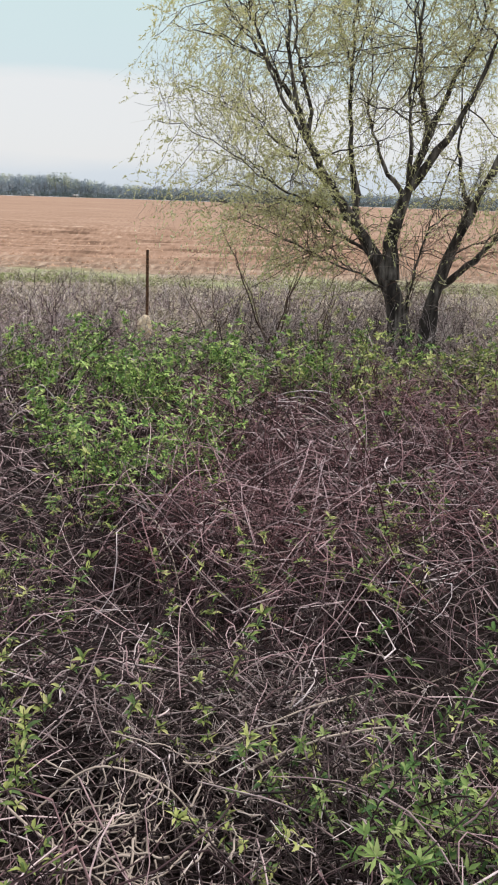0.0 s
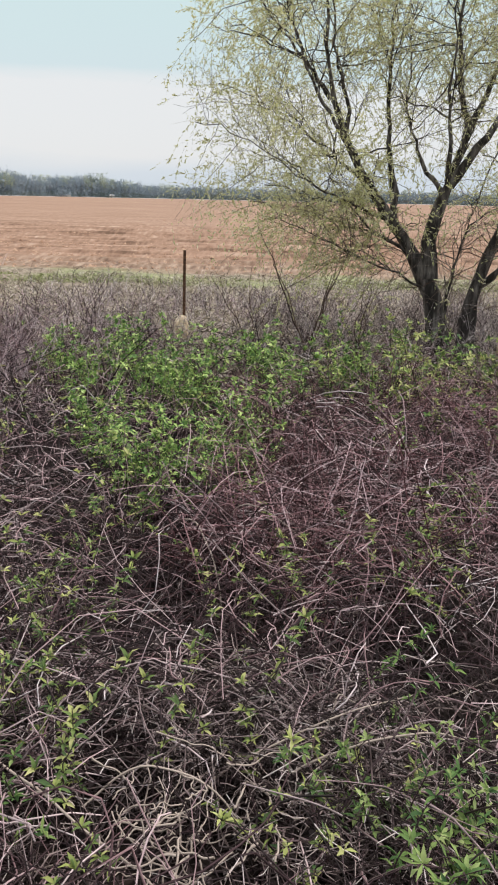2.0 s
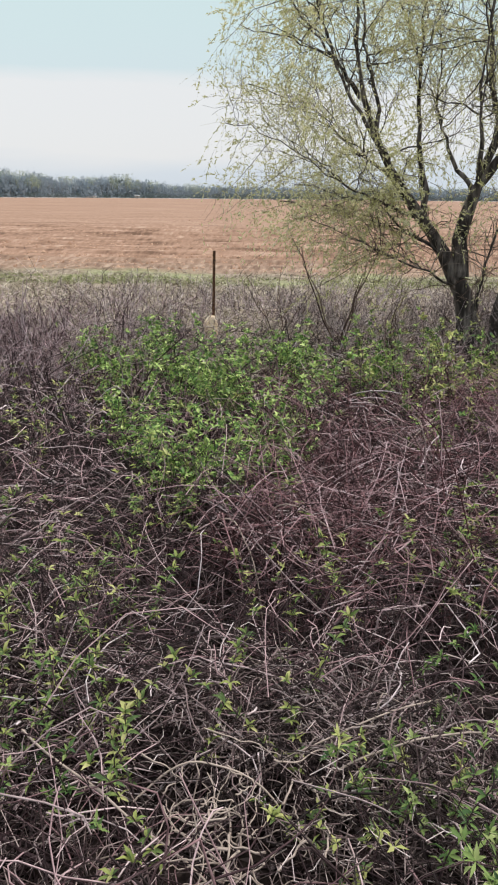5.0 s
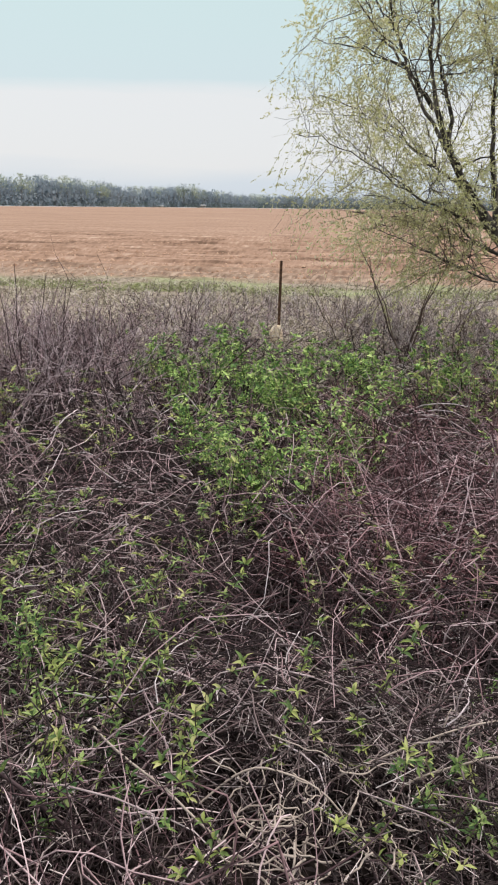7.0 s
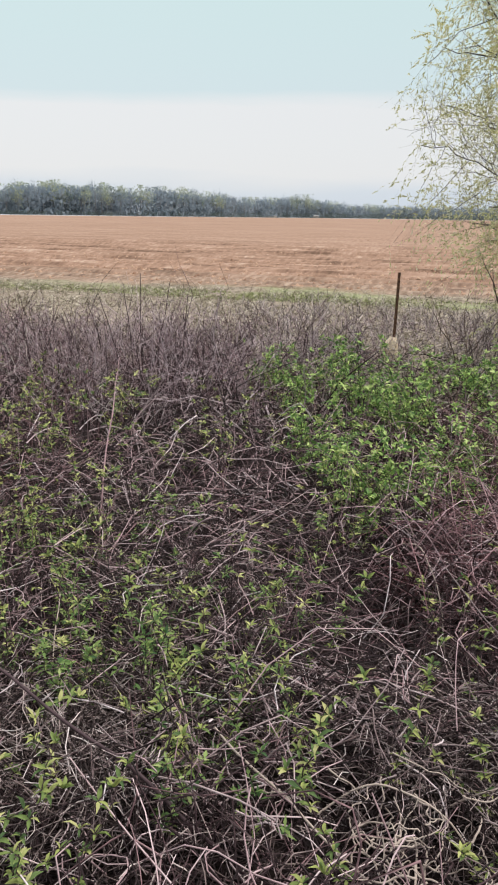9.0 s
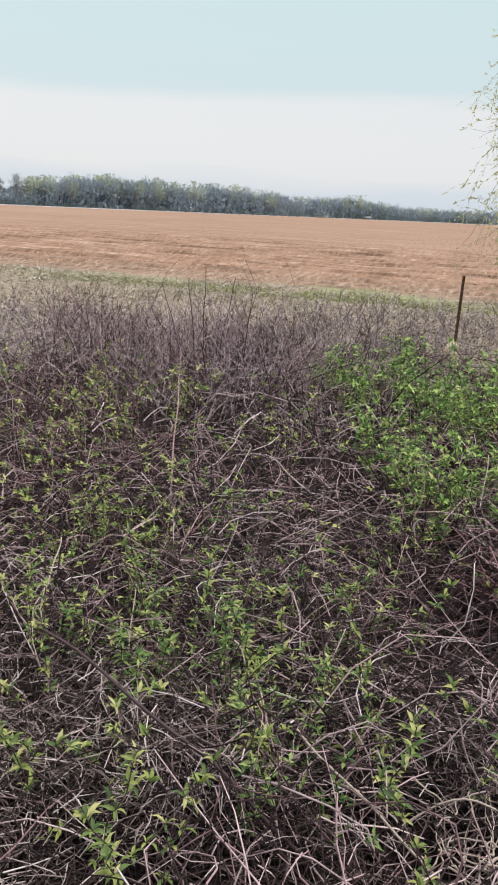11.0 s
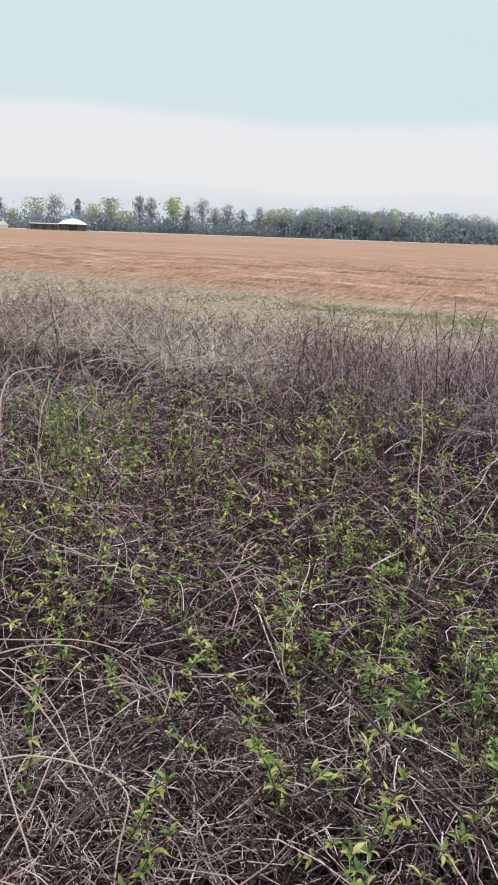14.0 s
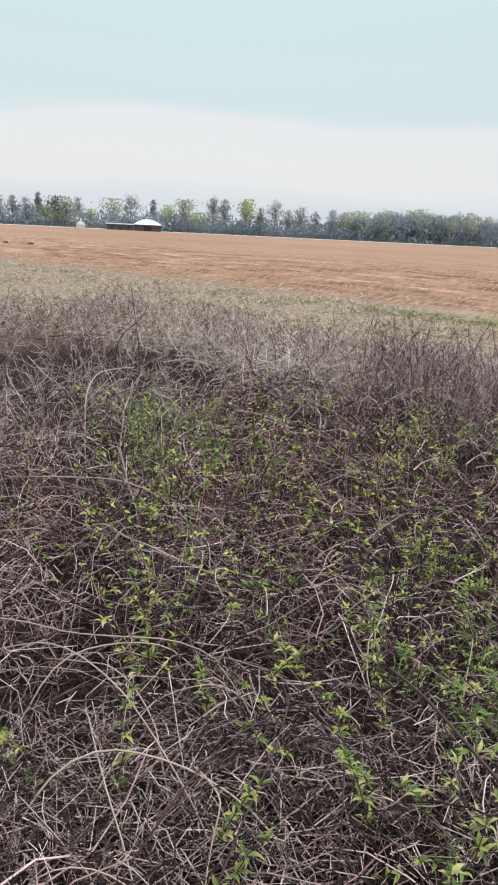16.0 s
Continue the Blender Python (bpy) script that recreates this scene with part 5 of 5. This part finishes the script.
# dark shoots that stand clear of the thicket
for pts in ([(-2.47, 5.0, 0.0), (-2.48, 5.0, 0.59), (-2.47, 5.0, 1.08)], [(-2.36, 5.0, 0.0), (-2.31, 5.0, 0.55), (-2.21, 5.0, 1.02)], [(-2.55, 5.0, 0.0), (-2.56, 5.0, 0.55), (-2.62, 5.0, 0.99)],
            [(-2.6, 5.0, 0.0), (-2.71, 5.0, 0.47), (-2.86, 5.0, 0.91)], [(-2.15, 5.0, 0.0), (-2.1, 5.0, 0.55), (-2.06, 5.0, 0.92)], [(-5.0, 3.2, 0.0), (-5.06, 3.2, 0.55), (-5.2, 3.2, 1.08)],
            [(-5.5, 3.2, 0.0), (-5.4, 3.2, 0.58), (-5.15, 3.2, 0.72), (-4.95, 3.2, 0.85), (-4.92, 3.2, 0.95)]):
    pale_stalk(pts, 0.0055, 0.0022, M_DARKCANE, "dark leafless shoot standing above the thicket")
pale_stalk([(-0.66, 1.15, 0.46), (-0.54, 1.13, 0.45), (-0.25, 1.08, 0.38), (-0.1, 1.1, 0.28), (0.1, 1.12, 0.15), (0.25, 1.12, 0.02)], 0.0038, 0.0056, M_DARKCANE, "thick dark bramble cane leaning over the undergrowth")
# a knot of bleached stalks close to the path
for i in range(54):
    a = rng.uniform(0, 6.28)
    c = np.array([rng.normal(0.48, 0.08), rng.normal(1.18, 0.10), rng.uniform(0.16, 0.30)])
    v = np.array([math.cos(a), math.sin(a), rng.uniform(-0.7, 0.7)]) * rng.uniform(0.03, 0.09)
    pale_stalk([c - v, c + rng.normal(0, 0.022, 3), c + v], rng.uniform(0.0014, 0.003), 0.0012, M_PALE, "short bleached stalk in a bright tuft")


def dead_leaf():
    V, F = leaves(np.zeros((1, 3)), np.array([[0.3, 0.2, -0.93]]), np.array([[0.5, -0.8, 0.1]]), np.array([0.10]), np.array([0.038]))
    m = material("withered_leaf", [(0.0, (0.42, 0.22, 0.15)), (1.0, (0.62, 0.40, 0.31))], by="noise", scale=30, bump=0.2)
    ob = obj("dead_leaf", mesh_np("dead_leaf", V, F), m)
    ob.location = (-4.02, 2.56, 0.60)
    tagged(ob, "withered orange-brown leaf hanging from a dead cane", "leaf")


dead_leaf()


# ---- far woods and farm ----
TOPS = ((-25, 0.85), (0, 0.9), (15, 0.95), (17.8, 1.12), (19.5, 1.55), (20.8, 1.5), (23.8, 1.35), (26, 1.7), (29.4, 2.0), (33, 2.02), (35.3, 2.28), (37.5, 2.28), (40.2, 2.15), (43.5, 1.95), (47, 1.9), (78, 1.9))
DISTS = ((-25, 900), (15, 850), (22, 760), (26, 640), (32, 560), (40, 510), (50, 480), (60, 470), (78, 460))


def at_az(az, table):
    return float(np.interp(az, [a for a, _ in table], [v for _, v in table]))


def far_tree_arrays(r, h, w, bare, clumps, limbs=12):
    """A trunk with rising, forking limbs; the crown is lobes of small leaf clumps, or fans of thin twigs."""
    lines, rad, tips = [np.linspace((0, 0, 0), (r.normal(0, 0.02) * h, 0, h * 0.72), 4)], [np.linspace(h * 0.013, h * 0.005, 4)], []
    for k in range(limbs):
        a, out = k * 2.4 + r.uniform(-0.4, 0.4), w * (k + 1.0) / limbs
        e = np.array([np.cos(a) * out, np.sin(a) * out, h * (0.97 - 0.36 * (out / w) ** 2 * r.uniform(0.6, 1.2))])
        b = np.array([0, 0, h * r.uniform(0.22, 0.55)])
        bow = np.array([0, 0, -1.0]) * (np.sin(np.linspace(0, np.pi, 4)) * h * 0.05)[:, None]
        lines.append(np.linspace(b, e, 4) + bow)
        rad.append(np.linspace(h * 0.006, h * 0.002, 4))
        tips += [e, e * 0.72 + b * 0.28 + r.normal(0, 0.10, 3) * w, e * 0.45 + b * 0.55 + r.normal(0, 0.2, 3) * w]
    tv, tf = tubes(np.array(lines), np.array(rad), 3)
    tips = np.array(tips)
    c = tips[r.integers(0, len(tips), clumps)]
    if bare:
        c = c + r.normal(0, 0.16 * w, (clumps, 3))
        way = unit(unit(c - np.array([0, 0, h * 0.3])) + r.normal(0, 0.5, (clumps, 3)))
        long, thin = h * r.uniform(0.06, 0.15, clumps), np.full(clumps, h * 0.0048)
        V, F = flecks(c - way * (long * 0.6)[:, None], way, r.normal(0, 1, (clumps, 3)), long, thin)
    else:
        c = c + r.normal(0, 0.24 * w, (clumps, 3)) * np.array([1, 1, 0.9])
        c[:, 2] = np.clip(c[:, 2], 0.12 * h, h)
        way = unit(r.normal(0, 1, (clumps, 3)))
        long = h * r.uniform(0.03, 0.075, clumps)
        V, F = flecks(c, way, r.normal(0, 1, (clumps, 3)), long, long * 0.40)
    return tv, tf, V, F


def undergrowth_arrays(r, h, w, clumps):
    """Dense low growth at the wood's foot."""
    c = np.stack([r.normal(0, w * 0.6, clumps), r.normal(0, w * 0.6, clumps), h * r.random(clumps) ** 1.4], -1)
    way = unit(r.normal(0, 0.6, (clumps, 3)) + np.array([0, 0, 1.0]))
    long = h * r.uniform(0.10, 0.24, clumps)
    return flecks(c, way, r.normal(0, 1, (clumps, 3)), long, long * 0.32)


def place(az, d):
    return 0.6 - d * math.sin(radians(az)), d * math.cos(radians(az))


def far_wood():
    r, r2 = np.random.default_rng(21), np.random.default_rng(22)
    keys = ("trunks", "bare_crowns", "leafy_crowns", "evergreen_crowns", "undergrowth", "scrub")
    acc = {k: ([], [], 0) for k in keys}

    def add(key, V, F, at):
        vs, fs, k = acc[key]
        vs.append(V + np.array([*at, -0.1]))
        fs.append(F + k)
        acc[key] = (vs, fs, k + len(V))

    az = -24.0
    while az < 70:
        d0, top = at_az(az, DISTS), at_az(az, TOPS)
        for row in range(3 if az < 42.5 else 0):
            d = d0 + 6 + row * 13 + r.uniform(-5, 5)
            h = d * math.tan(radians(top)) * r.uniform(0.80, 1.06)
            p = 0.50 if az > 27 else 0.34
            kind = r.choice(["bare_crowns", "leafy_crowns", "evergreen_crowns"], p=[0.96 - p, p, 0.04])
            tv, tf, cv, cf = far_tree_arrays(r, h, h * r.uniform(0.24, 0.36), kind == "bare_crowns", 240, 7)
            at = place(az + r.normal(0, 0.12), d)
            add("trunks", tv, tf, at)
            add(kind, cv, cf, at)
        for _ in range(3):
            h = d0 * math.tan(radians(top)) * (r.uniform(0.55, 0.85) if az < 42.5 else r.uniform(0.40, 0.72))
            add("undergrowth", *undergrowth_arrays(r, h, d0 * 0.011, 120), place(az + r.normal(0, 0.15), d0 + r.uniform(4, 40)))
        for _ in range(3):                               # dark scrub along the wood's front edge
            V, F = undergrowth_arrays(r2, d0 * r2.uniform(0.005, 0.008), d0 * 0.008, 80)
            add("scrub", V * np.array([1, 0.5, 0.8]), F, place(az + r2.normal(0, 0.2), d0 + r2.uniform(0, 4)))
        az += 0.44 * (700 / d0) ** 0.5 * r.uniform(0.7, 1.3)
    # these crown colours already contain the distance haze
    mats = dict(zip(keys, (M_FARTRUNK, M_HAZEGREY, M_FARLEAF, M_FARDARK, M_HAZEGREY, M_FARDARK)))
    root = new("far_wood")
    tagged(root, "distant wood of haze-tinted grey and pale green spring trees beyond the field", "woodland", kind="stuff")
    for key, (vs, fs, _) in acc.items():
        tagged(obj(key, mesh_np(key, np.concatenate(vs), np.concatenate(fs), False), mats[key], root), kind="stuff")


far_wood()

# azimuth, height and breadth in degrees as seen from the path; bare, green, yellow-green or evergreen
FIELD_TREES = ((66.2, 1.96, 0.71, "b"), (65.3, 1.88, 0.99, "b"), (64.5, 2.27, 0.57, "b"), (64.0, 1.46, 1.07, "y"), (63.4, 2.06, 1.42, "e"), (62.6, 2.04, 1.28, "g"), (63.1, 1.07, 0.85, "y"), (61.8, 2.02, 0.85, "b"), (60.9, 1.31, 0.85, "y"),
               (59.4, 2.09, 1.7, "g"), (58.1, 2.35, 1.56, "b"), (56.5, 2.18, 0.57, "b"), (55.5, 1.85, 1.28, "y"), (54.2, 2.3, 1.49, "g"), (53.2, 1.44, 1.56, "y"), (52.2, 2.52, 1.14, "b"), (51.4, 2.43, 0.99, "b"), (49.8, 2.51, 1.35, "y"),
               (48.8, 2.0, 0.9, "b"), (47.7, 2.41, 1.56, "b"), (46.8, 1.9, 0.9, "b"), (45.9, 2.17, 1.28, "b"), (44.8, 1.84, 0.85, "b"), (43.6, 2.02, 1.14, "b"), (42.9, 1.8, 0.8, "g"), (67.2, 1.9, 1.0, "g"), (68.4, 2.0, 1.1, "b"))
TREE_KINDS = {"b": (M_FARTREE, "bare tree in haze-tinted grey at the field's far side"), "g": (M_FARLEAF, "tree with thin pale green spring leaves beyond the field"),
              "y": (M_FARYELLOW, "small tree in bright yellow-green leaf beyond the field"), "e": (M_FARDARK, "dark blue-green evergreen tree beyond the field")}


def field_trees():
    """Single trees between the farm and the wood, one thing each."""
    r = np.random.default_rng(33)
    for az, high, broad, kind in FIELD_TREES:
        d = at_az(az, DISTS) + (r.uniform(2, 10) if not 55.7 < az < 62.5 else 24 + r.uniform(0, 8))
        tv, tf, cv, cf = far_tree_arrays(r, d * math.tan(radians(high)), d * math.tan(radians(broad)) * 0.58, kind == "b", 800 if kind == "b" else 700)
        root = new("tree")
        root.location = (*place(az, d), -0.1)
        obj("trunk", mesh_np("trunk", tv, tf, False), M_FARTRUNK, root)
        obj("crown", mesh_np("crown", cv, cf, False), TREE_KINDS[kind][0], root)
        tagged(root, TREE_KINDS[kind][1], "tree", "trees beyond the field")


field_trees()


def wheel_tracks():
    """Two ruts that a tractor has left, curving over the tilled field."""
    way = np.array([(-118, 58), (-100, 49), (-80, 37.5), (-66, 29.5), (-56, 25)], float)
    d = np.concatenate([[0], np.cumsum(np.linalg.norm(np.diff(way, axis=0), axis=1))])
    s = np.linspace(0, d[-1], 90)
    C = np.stack([np.interp(s, d, way[:, 0]), np.interp(s, d, way[:, 1])], -1)
    for _ in range(8):
        C[1:-1] = 0.25 * C[:-2] + 0.5 * C[1:-1] + 0.25 * C[2:]
    T = unit(np.gradient(C, axis=0))
    N = np.stack([-T[:, 1], T[:, 0]], -1)
    for off in (-0.9, 0.9):
        half = 0.22 + 0.06 * rng.normal(0, 1, 90)
        rows = [np.concatenate([C + N * (off + k * half[:, None]), np.full((90, 1), z)], 1) for k, z in ((-1.6, 0.0), (-1, 0.085), (0, 0.08), (1, 0.085), (1.6, 0.0))]
        V = np.stack(rows, 1).reshape(-1, 3)
        F = np.array([(i * 5 + j, i * 5 + j + 1, i * 5 + j + 6, i * 5 + j + 5) for i in range(89) for j in range(4)])
        tagged(obj("wheel_rut", mesh_np("wheel_rut", V, F), M_RUT), "dark wheel rut pressed into the tilled soil", "wheel rut", kind="structure")


wheel_tracks()


def far_bank():
    azs = np.linspace(-24, 76, 120)
    V, F = [], []
    for i, a in enumerate(azs):
        d = at_az(a, DISTS) - 4
        for dd, z in ((0, -0.05), (1.5, 0.28), (9, 0.34), (11, -0.1)):
            V.append((*place(a, d + dd), z))
        if i:
            for j in range(3):
                k = (i - 1) * 4 + j
                F.append((k, k + 1, k + 5, k + 4))
    tagged(obj("road_bank", mesh_np("road_bank", V, F), M_GRAVEL), "pale gravel road bank along the field's far side", "road", kind="structure")


far_bank()


def box(bm, x0, x1, y0, y1, z0, z1):
    bmesh.ops.create_cube(bm, size=1, matrix=Matrix.Translation(((x0 + x1) / 2, (y0 + y1) / 2, (z0 + z1) / 2)) @ Matrix.Diagonal((x1 - x0, y1 - y0, z1 - z0, 1)))


def arched_barn(az, w, h, rise, depth):
    d = at_az(az, DISTS) - 6
    root = new("barn")
    root.matrix_basis = pose(*place(az, d), 0, 0, 0, az)
    bm = bmesh.new()
    box(bm, -w / 2, w / 2, 0, depth, 0, h)
    part("wall", bm, M_WALL, root)
    bm = bmesh.new()
    a = [(x, h + rise * (1 - (2 * x / (w + 1)) ** 2)) for x in np.linspace(-(w + 1) / 2, (w + 1) / 2, 17)]
    f = [bm.verts.new((x, -0.6 + 1.3 * (z - h), z)) for x, z in a]
    b = [bm.verts.new((x, depth + 0.6, z)) for x, z in a]
    for i in range(16):
        bm.faces.new((f[i], f[i + 1], b[i + 1], b[i]))
    bm.faces.new(f)
    bm.faces.new(b)
    part("roof", bm, M_WHITEROOF, root, "white arched sheet roof")
    bm = bmesh.new()
    box(bm, -w * 0.15, w * 0.15, -0.15, 0.1, 0, h * 0.85)
    part("door", bm, M_DARK, root)
    tagged(root, "grey barn with a white arched sheet roof", "barn")


def gabled(name, az, w, depth, h, rise, wall, roof, label, back=0.0, turn=0.0):
    d = at_az(az, DISTS) - 6 + back
    root = new(name)
    root.matrix_basis = pose(*place(az, d), 0, 0, 0, az + turn)
    bm = bmesh.new()
    box(bm, -w / 2, w / 2, 0, depth, 0, h)
    part("wall", bm, wall, root)
    bm = bmesh.new()
    v = [bm.verts.new(c) for c in ((-w / 2 - 0.4, -0.5, h), (w / 2 + 0.4, -0.5, h), (w / 2 + 0.4, depth + 0.5, h), (-w / 2 - 0.4, depth + 0.5, h), (-w / 2 - 0.4, depth / 2, h + rise), (w / 2 + 0.4, depth / 2, h + rise))]
    for q in ((0, 1, 5, 4), (2, 3, 4, 5), (0, 4, 3), (1, 2, 5), (0, 3, 2, 1)):
        bm.faces.new([v[i] for i in q])
    part("roof", bm, roof, root)
    bm = bmesh.new()
    box(bm, -0.5, 0.5, -0.12, 0.1, 0, min(2.1, h * 0.9))
    part("door", bm, M_DARK, root)
    for sx in (-0.3, 0.3):
        bm = bmesh.new()
        box(bm, w * sx - 0.6, w * sx + 0.6, -0.12, 0.1, h * 0.35, h * 0.75)
        part("window", bm, M_DARK, root)
    tagged(root, label, "building", "farm buildings")


arched_barn(56.9, 15.5, 3.6, 3.1, 16)
gabled("shed", 58.85, 15.5, 10, 3.2, 0.6, M_WALL, M_GREYROOF, "long low shed with a pale roof beside the barn")
gabled("house", 62.0, 8, 7, 3.6, 2.6, M_WHITEWALL, M_GREYROOF, "small white house with a grey roof among trees", back=22, turn=15)
gabled("shed", 61.3, 5.5, 5, 1.9, 2.3, M_WHITEWALL, M_WHITEROOF, "small white shed with a steep roof before the house", turn=90)
gabled("shed", 49.4, 5.5, 5, 1.7, 0.8, M_BRICK, M_BRICK, "small red brick outbuilding at the wood's edge", back=30)
gabled("house", 18.8, 5, 6, 1.9, 1.3, M_WHITEWALL, M_GREYROOF, "tiny white house before the far wood")
gabled("shed", 22.3, 17, 8, 1.3, 0.6, M_WHITEWALL, M_GREYROOF, "long white shed before the far wood")


# ---- budding canes scattered over the thicket ----
def build_budding_canes(seed, xy, height, label):
    """Thin red-brown canes with tufts of tiny spring leaves along their upper half."""
    r = np.random.default_rng(seed)
    n = len(xy)
    L = r.uniform(*height, n)
    P, R = stalks(xy, np.full(n, 0.02), L, r.uniform(0.95, 1.5, n), r.uniform(0.0, 0.18, n), k=7, wiggle=0.3, radius=r.uniform(0.0015, 0.0026, n), taper=0.6)
    root = new("budding_canes")
    tagged(root, label, "undergrowth", kind="stuff")
    V, F = tubes(P, R, 3)
    tagged(obj("stem_clump", mesh_np("stem_clump", V, F), M_REDCANE, root), kind="stuff")
    nodes, tuft = 8, 3
    si = np.repeat(np.arange(n), nodes)
    s = 6 * r.uniform(0.45, 0.999, n * nodes)
    f = s.astype(int)
    c = P[si, f] + (P[si, f + 1] - P[si, f]) * (s - f)[:, None]
    out = r.normal(0, 1, (len(c), 3)) * np.array([1, 1, 0.3])
    c = np.repeat(c + unit(out) * r.uniform(0.0, 0.02, (len(c), 1)), tuft, 0)
    m = len(c)
    way = unit(np.repeat(unit(out), tuft, 0) + r.normal(0, 0.6, (m, 3)) + np.array([0, 0, 0.5]))
    V, F = flecks(c, way, r.normal(0, 1, (m, 3)), r.uniform(0.014, 0.032, m), r.uniform(0.003, 0.006, m))
    tagged(obj("foliage", mesh_np("foliage", V, F, False), M_YELLOWLEAF, root, "tiny yellow-green spring leaves"), kind="stuff")


build_budding_canes(91, clumped(sector(250, 2.7, 5.4, 38, 82), 1.1, 0.6), (0.4, 0.75), "thin red-brown canes with tiny yellow-green leaf buds")
build_brush("red_forking_canes", M_REDCANE, "upright forking red-brown bramble canes amid the thicket", clumped(sector(650, 2.9, 5.6, 36, 74), 1.0, 0.6), (0.35, 0.62), (0.5, 1.5), (0.0016, 0.0030), twigs=4)
build_brush("grey_weed_band", M_GREYTWIG, "dense withered grey-mauve weed stems before the verge", sector(1500, 7.2, 12.5, -22, 24), (0.22, 0.48), (0.5, 1.5), (0.0028, 0.0050), twigs=4)
